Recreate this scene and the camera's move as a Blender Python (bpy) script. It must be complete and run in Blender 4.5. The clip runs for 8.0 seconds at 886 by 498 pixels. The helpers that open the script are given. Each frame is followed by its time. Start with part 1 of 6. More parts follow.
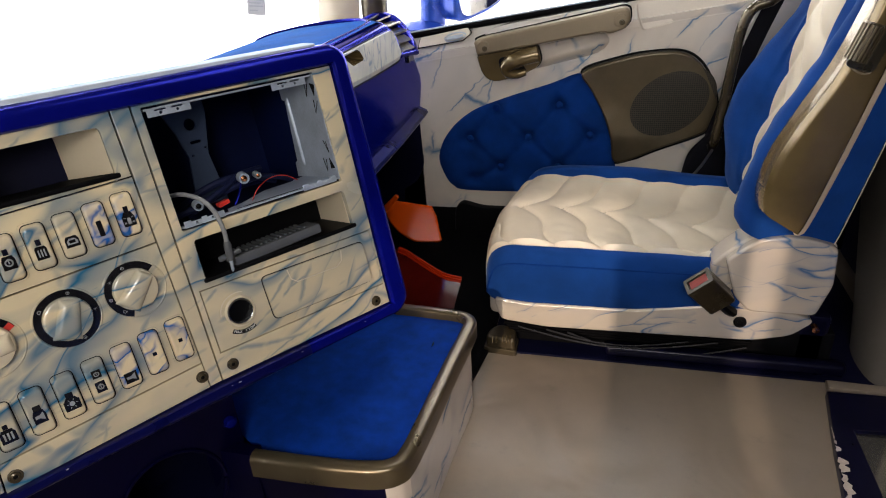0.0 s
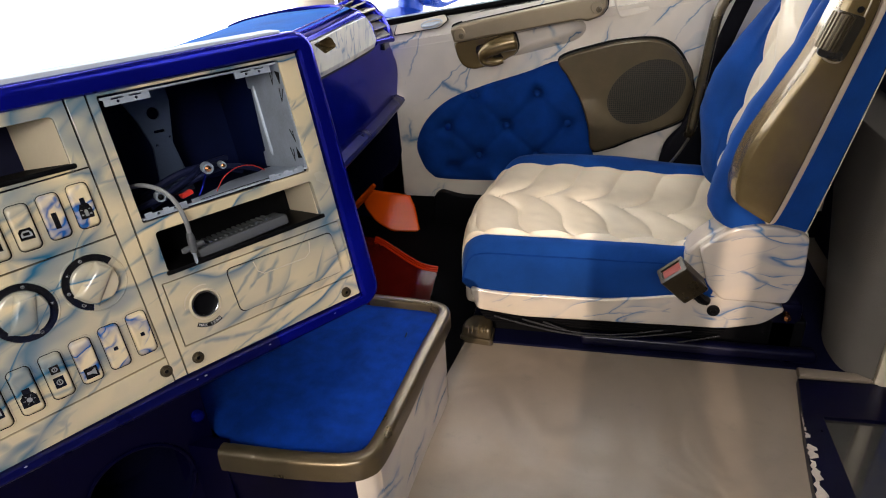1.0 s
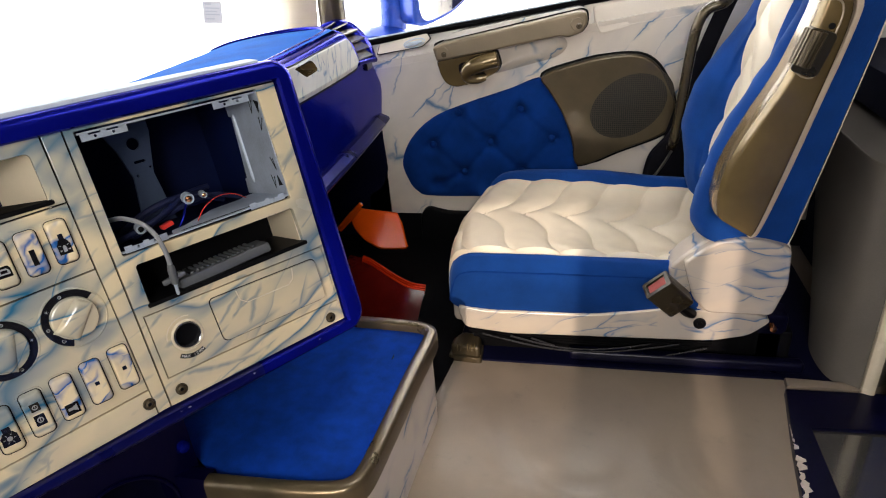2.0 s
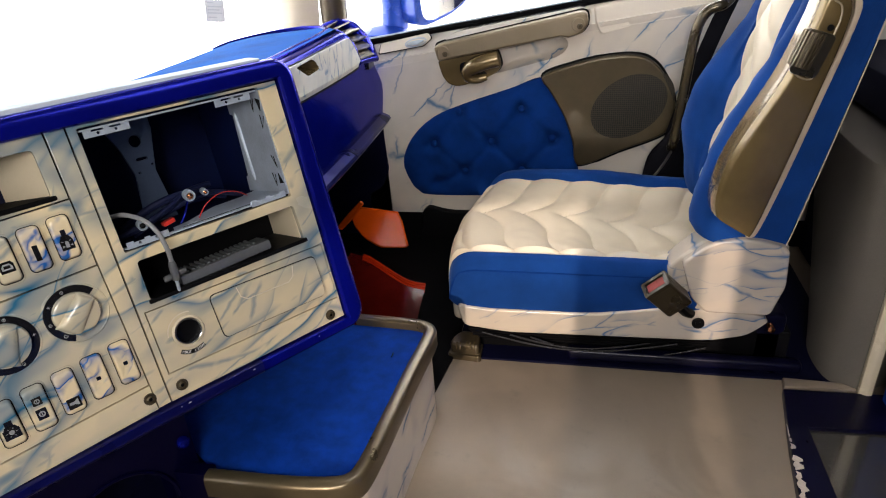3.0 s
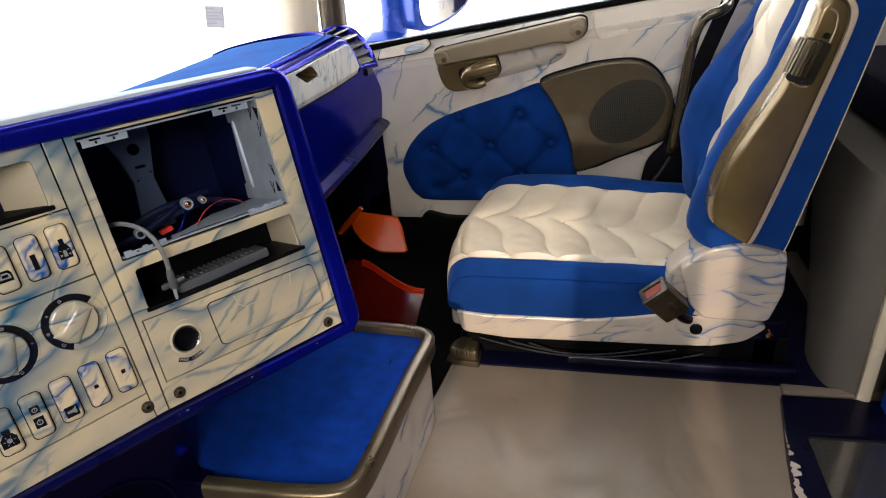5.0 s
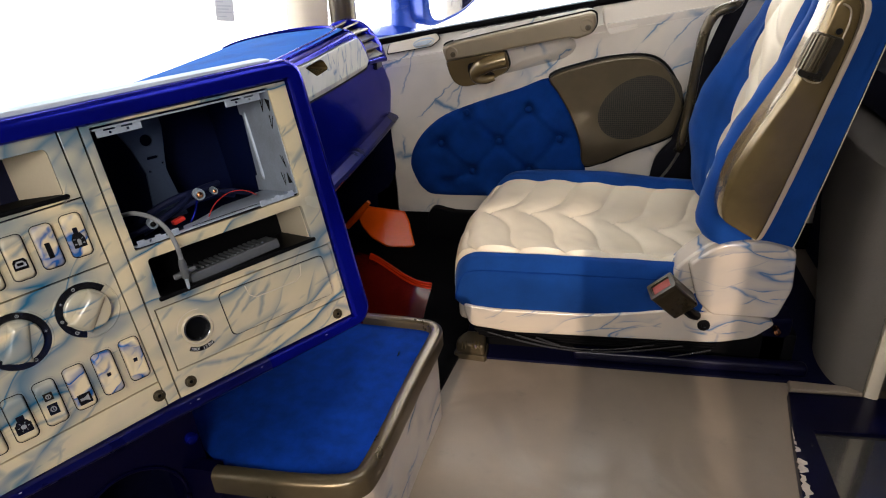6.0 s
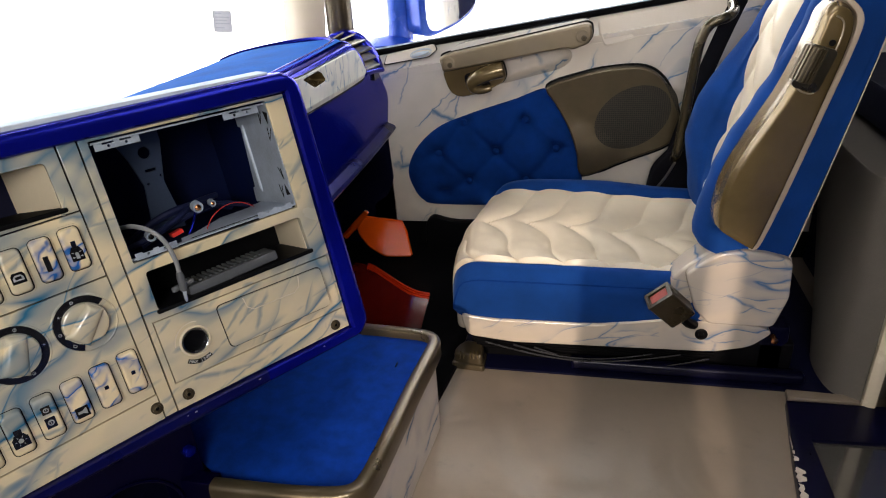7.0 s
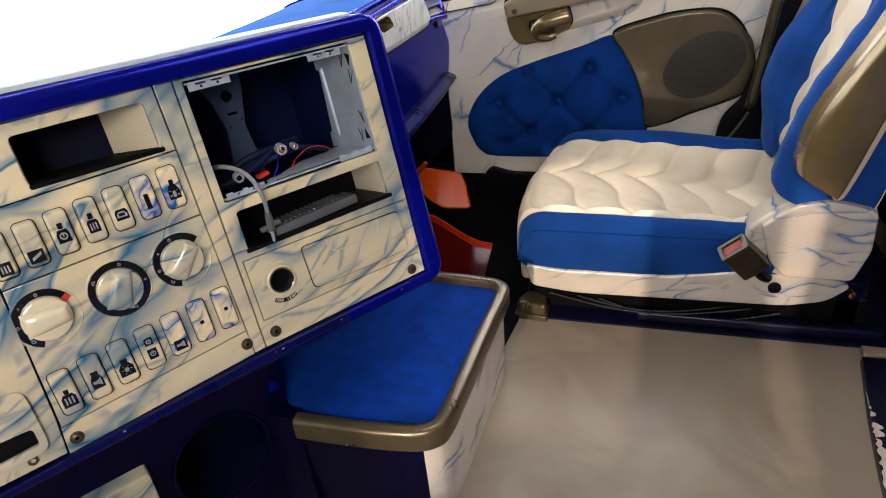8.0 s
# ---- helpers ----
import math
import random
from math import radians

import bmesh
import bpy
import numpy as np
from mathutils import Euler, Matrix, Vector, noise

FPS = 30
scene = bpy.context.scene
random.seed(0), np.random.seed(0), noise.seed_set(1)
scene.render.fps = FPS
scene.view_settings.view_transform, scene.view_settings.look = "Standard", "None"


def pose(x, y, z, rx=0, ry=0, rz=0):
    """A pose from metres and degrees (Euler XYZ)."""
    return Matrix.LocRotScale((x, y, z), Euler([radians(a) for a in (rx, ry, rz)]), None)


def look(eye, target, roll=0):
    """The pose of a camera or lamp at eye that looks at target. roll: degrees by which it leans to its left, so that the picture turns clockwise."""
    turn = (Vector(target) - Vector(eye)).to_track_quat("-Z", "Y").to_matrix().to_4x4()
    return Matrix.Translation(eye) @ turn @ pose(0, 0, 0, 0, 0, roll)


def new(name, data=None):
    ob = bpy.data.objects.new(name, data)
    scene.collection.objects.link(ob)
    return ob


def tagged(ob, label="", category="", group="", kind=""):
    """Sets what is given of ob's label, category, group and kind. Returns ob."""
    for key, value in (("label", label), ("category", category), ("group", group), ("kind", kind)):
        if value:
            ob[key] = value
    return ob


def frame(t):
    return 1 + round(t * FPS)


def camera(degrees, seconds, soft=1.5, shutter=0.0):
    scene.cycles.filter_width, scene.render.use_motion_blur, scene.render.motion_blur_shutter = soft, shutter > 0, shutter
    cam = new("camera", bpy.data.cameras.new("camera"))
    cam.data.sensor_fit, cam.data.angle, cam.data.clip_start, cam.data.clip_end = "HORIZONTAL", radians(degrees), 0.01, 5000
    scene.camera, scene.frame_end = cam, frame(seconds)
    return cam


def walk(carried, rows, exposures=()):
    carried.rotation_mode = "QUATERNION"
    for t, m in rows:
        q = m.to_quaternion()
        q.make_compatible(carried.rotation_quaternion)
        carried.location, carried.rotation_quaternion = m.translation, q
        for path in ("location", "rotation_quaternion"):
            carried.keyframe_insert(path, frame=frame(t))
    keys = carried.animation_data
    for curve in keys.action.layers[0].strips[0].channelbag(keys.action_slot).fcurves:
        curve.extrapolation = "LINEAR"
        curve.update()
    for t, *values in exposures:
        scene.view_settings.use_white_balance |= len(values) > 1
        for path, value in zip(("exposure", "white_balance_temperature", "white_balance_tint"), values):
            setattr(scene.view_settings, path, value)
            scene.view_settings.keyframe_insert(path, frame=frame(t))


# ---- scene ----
cam = camera(70.0, 8.0, 1.05)
PATH = [
    (0, (0.031, 0.052, 0.769), (-0.448, 1.765, -0.145), -4.0),
    (0.5, (0.033, 0.055, 0.767), (-0.433, 1.761, -0.166), -3.8),
    (1, (0.049, 0.065, 0.767), (-0.385, 1.771, -0.183), -3.6),
    (1.2, (0.058, 0.07, 0.77), (-0.353, 1.751, -0.129), -5.0),
    (2.3, (0.065, 0.074, 0.785), (-0.338, 1.757, -0.113), -4.6),
    (2.5, (0.075, 0.069, 0.787), (-0.343, 1.802, -0.12), -5.4),
    (3, (0.065, 0.069, 0.782), (-0.353, 1.794, -0.141), -4.4),
    (3.5, (0.067, 0.07, 0.785), (-0.349, 1.799, -0.132), -4.6),
    (4, (0.066, 0.068, 0.785), (-0.357, 1.793, -0.134), -4.3),
    (4.2, (0.074, 0.072, 0.79), (-0.331, 1.76, -0.098), -4.8),
    (5.5, (0.067, 0.068, 0.787), (-0.362, 1.791, -0.134), -4.2),
    (6, (0.065, 0.065, 0.786), (-0.371, 1.784, -0.138), -4.2),
    (6.5, (0.072, 0.067, 0.791), (-0.356, 1.797, -0.115), -4.4),
    (7, (0.066, 0.065, 0.791), (-0.365, 1.797, -0.112), -4.3),
    (7.5, (0.049, 0.06, 0.781), (-0.408, 1.775, -0.141), -3.3),
    (8, (0.018, 0.044, 0.779), (-0.526, 1.684, -0.228), -5.7),
]
walk(cam, [(t, look(eye, target, roll)) for t, eye, target, roll in PATH], [(0, -0.60), (1.0, -0.32), (2.5, -0.22), (3.5, -0.36), (6.0, -0.45), (7.0, -0.47), (8, -0.21)])

# ---- world and sun ----
world = bpy.data.worlds.new("overcast")
scene.world = world
world.use_nodes = True
wn, wl = world.node_tree.nodes, world.node_tree.links
sky = wn.new("ShaderNodeTexSky")
sky.sky_type, sky.sun_disc = "NISHITA", False
sky.sun_elevation, sky.sun_rotation = radians(18), radians(174)
wl.new(sky.outputs["Color"], wn["Background"].inputs["Color"])
wn["Background"].inputs["Strength"].default_value = 0.15
sun = new("sun", bpy.data.lights.new("sun", "SUN"))
sun.data.energy, sun.data.angle, sun.data.color = 3.0, radians(0.7), (1.0, 0.80, 0.62)
sun.matrix_world = look((-0.56, -9.0, 3.1), (0, 0.3, 0.08))
GLOW = 4.0  # brightness of the glowing white added outside the windows as daylight


# added area lamp, standing in for daylight through the unseen driver's window
side_fill = new("driver_side_fill", bpy.data.lights.new("driver_side_fill", "AREA"))
side_fill.data.shape, side_fill.data.size, side_fill.data.size_y = "RECTANGLE", 0.64, 0.42
side_fill.data.energy, side_fill.data.color = 19.5, (1.0, 0.95, 0.87)
side_fill.matrix_world = look((0.18, -0.83, 1.17), (-0.12, 0.8, 0.75))

# ---- materials ----
def nodes_of(name):
    m = bpy.data.materials.new(name)
    m.use_nodes = True
    return m, m.node_tree.nodes, m.node_tree.links, m.node_tree.nodes["Principled BSDF"]


def ramp(n, stops):
    r = n.new("ShaderNodeValToRGB")
    while len(r.color_ramp.elements) < len(stops):
        r.color_ramp.elements.new(0.5)
    for e, (p, c) in zip(r.color_ramp.elements, stops):
        e.position, e.color = p, (*c, 1) if len(c) == 3 else c
    return r


def noise_node(n, l, coords, scale, detail=4, rough=0.55, distort=0.0):
    t = n.new("ShaderNodeTexNoise")
    for key, value in (("Scale", scale), ("Detail", detail), ("Roughness", rough), ("Distortion", distort)):
        t.inputs[key].default_value = value
    l.new(coords, t.inputs["Vector"])
    return t


def bump_of(n, l, p, height, strength, distance=0.001, below=None):
    b = n.new("ShaderNodeBump")
    b.inputs["Strength"].default_value, b.inputs["Distance"].default_value = strength, distance
    l.new(height, b.inputs["Height"])
    if below:
        l.new(below, b.inputs["Normal"])
    l.new(b.outputs["Normal"], p.inputs["Normal"])
    return b.outputs["Normal"]


def scaled(c, f):
    return tuple(min(1, v * f) for v in c)


def mat(name, base, rough=0.5, metal=0.0, coat=0.0, vary=0.15, patch=9, grain=300, relief=0.1, worn=0.12, sheen=0.0, tint=(0.12, 0.38, 1.0), edge=None, spec=0.5):
    """A surface with colour variation at two scales, uneven gloss and a fine relief."""
    m, n, l, p = nodes_of(name)
    co = n.new("ShaderNodeTexCoord").outputs["Object"]
    large, small = noise_node(n, l, co, patch, 5), noise_node(n, l, co, grain, 3)
    r = ramp(n, [(0.3, scaled(base, 1 - vary)), (0.72, scaled(base, 1 + vary))])
    mix = n.new("ShaderNodeMix")
    mix.data_type = "FLOAT"
    mix.inputs["Factor"].default_value = 0.35
    l.new(large.outputs["Fac"], mix.inputs["A"])
    l.new(small.outputs["Fac"], mix.inputs["B"])
    l.new(mix.outputs["Result"], r.inputs["Fac"])
    l.new(r.outputs["Color"], p.inputs["Base Color"])
    rr = n.new("ShaderNodeMapRange")
    rr.inputs["To Min"].default_value, rr.inputs["To Max"].default_value = max(0.02, rough - worn), min(1, rough + worn)
    l.new(large.outputs["Fac"], rr.inputs["Value"])
    l.new(rr.outputs["Result"], p.inputs["Roughness"])
    p.inputs["Metallic"].default_value = metal
    p.inputs["Coat Weight"].default_value, p.inputs["Coat Roughness"].default_value = coat, 0.06
    p.inputs["Sheen Weight"].default_value, p.inputs["Sheen Roughness"].default_value = sheen, 0.4
    if sheen:
        p.inputs["Sheen Tint"].default_value = (*tint, 1)
    p.inputs["Specular IOR Level"].default_value = spec
    if edge:
        p.inputs["Specular Tint"].default_value = (*edge, 1)
    if relief:
        bump_of(n, l, p, small.outputs["Fac"], relief)
    return m


def marble(name, base, vein, upright, layers, rough=0.22, warp=0.5, tail=0.5, wash=0.0, cracks=()):
    """Glossy cream paint with airbrushed blue marbling under clear coat: wandering lines, sharp on one side and
    fading out on the other. layers: (angle, length, width, strength, softness, share of the surface)."""
    m, n, l, p = nodes_of(name)
    co = n.new("ShaderNodeTexCoord").outputs["Object"]
    if upright == "side":  # for faces that look along x
        quarter = n.new("ShaderNodeMapping")
        quarter.inputs["Rotation"].default_value = (0, 0, radians(90))
        l.new(co, quarter.inputs["Vector"])
        co = quarter.outputs["Vector"]
    total = None
    for k, (turn, length, width, strength, soft, share) in enumerate(layers):
        wander = noise_node(n, l, co, 1.4 / min(length, 0.24), 3)
        add = n.new("ShaderNodeVectorMath")
        add.operation = "MULTIPLY_ADD"
        add.inputs[1].default_value = (warp * width * 2,) * 3
        l.new(wander.outputs["Color"], add.inputs[0])
        l.new(co, add.inputs[2])
        mp = n.new("ShaderNodeMapping")
        mp.vector_type = "TEXTURE"  # turns first, then stretches
        mp.inputs["Location"].default_value = (0.37 * k, 0.53 * k, 0.19 * k)
        mp.inputs["Rotation"].default_value = (0, radians(-turn), 0) if upright else (0, 0, radians(turn))
        mp.inputs["Scale"].default_value = (length, 0.3, width) if upright else (length, width, 0.3)
        l.new(add.outputs["Vector"], mp.inputs["Vector"])
        t = noise_node(n, l, mp.outputs["Vector"], 1.0, 2.5, 0.45)
        g = [(0.488 - 0.03 * soft, 0), (0.50, 1 - 0.25 * min(1, soft)), (0.512 + 0.006 * soft, tail), (0.555 + 0.02 * soft, 0.36 * tail), (0.66 + 0.015 * soft, 0)]
        r = ramp(n, [(q, (v * strength,) * 3) for q, v in g])
        l.new(t.outputs["Fac"], r.inputs["Fac"])
        mp2 = n.new("ShaderNodeMapping")
        mp2.inputs["Location"].default_value = (1.3 + k, 2.7 * k, 0.4)
        l.new(co, mp2.inputs["Vector"])
        patch = noise_node(n, l, mp2.outputs["Vector"], 1.5 / min(length, 0.24), 2)
        cut = 0.5 + 0.26 * (0.5 - share)
        pr = ramp(n, [(cut - 0.06, (0.0, 0.0, 0.0)), (cut + 0.07, (1.0, 1.0, 1.0))])
        l.new(patch.outputs["Fac"], pr.inputs["Fac"])
        mask = n.new("ShaderNodeMath")
        mask.operation = "MULTIPLY"
        l.new(r.outputs["Color"], mask.inputs[0])
        l.new(pr.outputs["Color"], mask.inputs[1])
        if total is None:
            total = mask.outputs["Value"]
        else:
            top = n.new("ShaderNodeMath")
            top.operation = "MAXIMUM"
            l.new(total, top.inputs[0])
            l.new(mask.outputs["Value"], top.inputs[1])
            total = top.outputs["Value"]
    for k, (turn, size, stretch, width, strength, share) in enumerate(cracks):
        wander = noise_node(n, l, co, 9, 4)
        add = n.new("ShaderNodeVectorMath")
        add.operation = "MULTIPLY_ADD"
        add.inputs[1].default_value = (min(0.07, size * 0.75),) * 3
        l.new(wander.outputs["Color"], add.inputs[0])
        l.new(co, add.inputs[2])
        mp = n.new("ShaderNodeMapping")
        mp.vector_type = "TEXTURE"
        mp.inputs["Location"].default_value = (0.61 * k + 0.11, 0.2, 0.43 * k)
        mp.inputs["Rotation"].default_value = (0, radians(-turn), 0) if upright else (0, 0, radians(turn))
        mp.inputs["Scale"].default_value = (size * stretch, 0.6, size) if upright else (size * stretch, size, 0.6)
        l.new(add.outputs["Vector"], mp.inputs["Vector"])
        cell = n.new("ShaderNodeTexVoronoi")
        cell.feature = "DISTANCE_TO_EDGE"
        cell.inputs["Scale"].default_value = 1.0
        l.new(mp.outputs["Vector"], cell.inputs["Vector"])
        r = ramp(n, [(0.0, (strength,) * 3), (width, (strength * 0.75,) * 3), (width * 2.2, (strength * 0.26,) * 3), (width * 9, (0, 0, 0))])
        l.new(cell.outputs["Distance"], r.inputs["Fac"])
        mp2 = n.new("ShaderNodeMapping")
        mp2.inputs["Location"].default_value = (3.3 + k, 1.7 * k, 0.9)
        l.new(co, mp2.inputs["Vector"])
        patch = noise_node(n, l, mp2.outputs["Vector"], 1.1 / size, 2)
        cut = 0.5 + 0.26 * (0.5 - share)
        pr = ramp(n, [(cut - 0.05, (0.0, 0.0, 0.0)), (cut + 0.08, (1.0, 1.0, 1.0))])
        l.new(patch.outputs["Fac"], pr.inputs["Fac"])
        mask = n.new("ShaderNodeMath")
        mask.operation = "MULTIPLY"
        l.new(r.outputs["Color"], mask.inputs[0])
        l.new(pr.outputs["Color"], mask.inputs[1])
        top = n.new("ShaderNodeMath")
        top.operation = "MAXIMUM"
        l.new(total, top.inputs[0])
        l.new(mask.outputs["Value"], top.inputs[1])
        total = top.outputs["Value"]
    if wash:
        soft = noise_node(n, l, mp.outputs["Vector"], 0.5, 3, 0.6, 0.4)
        wr = ramp(n, [(0.45, (0, 0, 0)), (0.64, (wash,) * 3)])
        l.new(soft.outputs["Fac"], wr.inputs["Fac"])
        top = n.new("ShaderNodeMath")
        top.operation = "MAXIMUM"
        l.new(total, top.inputs[0])
        l.new(wr.outputs["Color"], top.inputs[1])
        total = top.outputs["Value"]
    cloud, fine = noise_node(n, l, co, 9, 4), noise_node(n, l, co, 500, 2)
    br = ramp(n, [(0.3, scaled(base, 0.92)), (0.7, scaled(base, 1.04))])
    l.new(cloud.outputs["Fac"], br.inputs["Fac"])
    mix = n.new("ShaderNodeMix")
    mix.data_type = "RGBA"
    l.new(total, mix.inputs["Factor"])
    l.new(br.outputs["Color"], mix.inputs["A"])
    mix.inputs["B"].default_value = (*vein, 1)
    l.new(mix.outputs["Result"], p.inputs["Base Color"])
    rr = ramp(n, [(0.3, (rough * 0.8,) * 3), (0.7, (rough * 1.3,) * 3)])
    l.new(cloud.outputs["Fac"], rr.inputs["Fac"])
    l.new(rr.outputs["Color"], p.inputs["Roughness"])
    p.inputs["Coat Weight"].default_value, p.inputs["Coat Roughness"].default_value = 0.6, 0.05
    bump_of(n, l, p, fine.outputs["Fac"], 0.04)
    return m


def plain_glass(name, tint=(1, 1, 1), rough=0.0):
    m, n, l, p = nodes_of(name)
    p.inputs["Base Color"].default_value = (*tint, 1)
    p.inputs["Roughness"].default_value, p.inputs["Transmission Weight"].default_value, p.inputs["IOR"].default_value = rough, 1.0, 1.45
    return m


CREAM = (0.735, 0.61, 0.395)
marble_console = marble("cream_marbled_paint_console", CREAM, (0.020, 0.125, 0.235), False, [(9, 0.34, 0.070, 1.15, 0.4, 0.66), (24, 0.36, 0.090, 1.1, 0.8, 0.6), (44, 0.26, 0.075, 1.05, 0.3, 0.5)], warp=0.34, tail=0.6, wash=0.17, cracks=[(14, 0.048, 5.0, 0.016, 0.62, 0.5), (34, 0.055, 4.5, 0.014, 0.6, 0.48)])
marble_switch = marble("cream_marbled_paint_switch", scaled(CREAM, 1.06), (0.012, 0.10, 0.36), False, [(24, 0.07, 0.028, 1.5, 0.9, 0.66), (56, 0.06, 0.034, 1.3, 0.6, 0.45)], warp=0.35)
marble_door = marble("cream_marbled_paint_door", (0.69, 0.62, 0.545), (0.04, 0.15, 0.31), True, [(40, 0.5, 0.16, 0.55, 1.6, 0.5)], 0.1, 0.32, 0.4, wash=0.22, cracks=[(36, 0.10, 3.6, 0.010, 0.9, 0.54), (56, 0.13, 2.8, 0.008, 0.8, 0.48)])
marble_strip = marble("pale_marbled_paint_strip", (0.66, 0.66, 0.64), (0.06, 0.17, 0.36), "side", [(120, 0.16, 0.05, 0.6, 1.2, 0.5)], 0.12, 0.32, 0.4, wash=0.2, cracks=[(112, 0.03, 2.4, 0.016, 0.75, 0.5)])
marble_shell = marble("cream_marbled_paint_shell", (0.575, 0.49, 0.40), (0.03, 0.13, 0.30), True, [(22, 0.26, 0.075, 1.0, 0.12, 0.56), (-10, 0.22, 0.06, 0.95, 0.1, 0.5)], 0.2, 0.36, 0.42, wash=0.16, cracks=[(18, 0.05, 4.5, 0.008, 0.8, 0.42)])
cream_paint = mat("cream_gloss_paint", (0.64, 0.55, 0.41), 0.3, coat=0.3, vary=0.05, relief=0.03)
cream_door = mat("cream_door_paint", (0.66, 0.59, 0.515), 0.36, coat=0.12, vary=0.05, patch=7, relief=0.03)
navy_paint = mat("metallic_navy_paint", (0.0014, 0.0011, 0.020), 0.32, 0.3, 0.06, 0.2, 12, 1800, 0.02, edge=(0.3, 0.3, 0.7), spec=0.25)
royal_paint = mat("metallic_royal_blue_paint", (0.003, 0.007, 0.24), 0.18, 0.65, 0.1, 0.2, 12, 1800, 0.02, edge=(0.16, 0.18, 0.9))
# copies of the royal paint: sheen lifted into the surround, shade into the rail
royal_sheen = mat("sheen_royal_blue_paint", (0.004, 0.007, 0.27), 0.2, 0.6, 0.12, 0.2, 12, 1800, 0.02, edge=(0.2, 0.22, 1.0))
royal_shaded = mat("shaded_royal_blue_paint", (0.003, 0.004, 0.085), 0.3, 0.4, 0.1, 0.2, 12, 1800, 0.02, spec=0.3)
dark_navy = mat("dark_navy_plastic", (0.0025, 0.003, 0.018), 0.45, vary=0.3, relief=0.05, spec=0.12)
suede = mat("royal_blue_suede", (0.0015, 0.028, 0.23), 0.9, vary=0.38, patch=42, grain=900, relief=0.35, sheen=0.08, spec=0.08)
suede_dark = mat("deep_blue_tufted_suede", (0.003, 0.030, 0.18), 0.9, vary=0.35, patch=20, grain=900, relief=0.35, sheen=0.08, spec=0.08)
suede_seat = mat("blue_seat_suede", (0.006, 0.044, 0.215), 0.9, vary=0.4, patch=9, grain=900, relief=0.3, sheen=0.2, tint=(0.4, 0.6, 1.0), spec=0.1)
suede_dash = mat("brighter_blue_suede", (0.008, 0.095, 0.42), 0.9, vary=0.3, patch=14, grain=900, relief=0.35, sheen=0.12, spec=0.08)
# near-white base paints the windscreen glare on the console's blue suede
suede_lit = mat("glare_lit_blue_suede", (0.50, 0.55, 0.62), 0.9, vary=0.25, patch=14, grain=900, relief=0.35, sheen=1.0, tint=(0.6, 0.8, 1.0))
leather = mat("cream_leather", (0.67, 0.58, 0.45), 0.36, vary=0.06, patch=10, grain=700, relief=0.12)
bronze = mat("bronze_metallic_paint", (0.165, 0.116, 0.050), 0.24, 0.5, 0.5, 0.22, 20, 1500, 0.06, worn=0.03)
bronze_pale = mat("pale_bronze_satin_paint", (0.25, 0.20, 0.137), 0.38, 0.5, 0.25, 0.10, 20, 1800, 0.03, worn=0.03)
bronze_matt = mat("bronze_satin_paint", (0.090, 0.069, 0.040), 0.33, 0.55, 0.35, 0.2, 20, 1100, 0.12, worn=0.05)
zinc = mat("galvanised_sheet_steel", (0.42, 0.48, 0.58), 0.45, 0.35, 0, 0.2, 35, 400, 0.05)
steel = mat("bolt_steel", (0.13, 0.12, 0.105), 0.35, 0.9, 0, 0.2, 60, 500, 0.05)
black = mat("black_plastic", (0.0025, 0.0025, 0.0035), 0.5, vary=0.3, relief=0.08, spec=0.12)
black_gloss = mat("gloss_black_plastic", (0.01, 0.01, 0.012), 0.15, coat=0.5, vary=0.2, relief=0.0)
rubber = mat("black_rubber", (0.002, 0.002, 0.0028), 0.75, vary=0.3, relief=0.2, spec=0.08)
grey_plastic = mat("grey_plastic", (0.22, 0.225, 0.24), 0.5, vary=0.1, relief=0.1)
def wrinkled(name, base):
    """Worn vinyl with soft folds, scuffs and a dull sheen."""
    m, n, l, p = nodes_of(name)
    co = n.new("ShaderNodeTexCoord").outputs["Object"]
    folds, scuff, grain = noise_node(n, l, co, 5, 2, 0.4, 1.2), noise_node(n, l, co, 18, 6, 0.7), noise_node(n, l, co, 420, 2)
    r = ramp(n, [(0.27, scaled(base, 0.8)), (0.4, scaled(base, 0.96)), (0.55, base), (0.75, scaled(base, 1.07))])
    l.new(scuff.outputs["Fac"], r.inputs["Fac"])
    l.new(r.outputs["Color"], p.inputs["Base Color"])
    rr = ramp(n, [(0.35, (0.3, 0.3, 0.3)), (0.7, (0.5, 0.5, 0.5))])
    l.new(scuff.outputs["Fac"], rr.inputs["Fac"])
    l.new(rr.outputs["Color"], p.inputs["Roughness"])
    low = bump_of(n, l, p, folds.outputs["Fac"], 0.45, 0.03)
    bump_of(n, l, p, grain.outputs["Fac"], 0.12, 0.001, low)
    return m


floor_vinyl = wrinkled("beige_floor_vinyl", (0.232, 0.183, 0.139))
wall_cloth = mat("taupe_wall_trim", (0.118, 0.103, 0.09), 0.75, vary=0.2, patch=6, grain=500, relief=0.5)
roof_cloth = mat("grey_headliner_cloth", (0.22, 0.21, 0.2), 0.85, vary=0.06, grain=700, relief=0.2)
# container reds: lid full bright, ribs and tub darkened to paint the footwell's shade
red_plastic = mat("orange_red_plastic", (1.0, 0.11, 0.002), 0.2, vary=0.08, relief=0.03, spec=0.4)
red_shaded = mat("shaded_red_plastic", (0.075, 0.004, 0.002), 0.22, vary=0.4, relief=0.05, spec=0.5)
red_half_shaded = mat("half_shaded_red_plastic", (0.5, 0.028, 0.004), 0.25, vary=0.2, relief=0.05)
white_print = mat("white_print", (0.7, 0.7, 0.68), 0.5, vary=0.05, relief=0.0)
copper = mat("copper", (0.7, 0.3, 0.14), 0.25, 1.0, vary=0.1, relief=0.0)
red_mark = mat("red_mark", (0.6, 0.03, 0.02), 0.4, vary=0.05, relief=0.0)
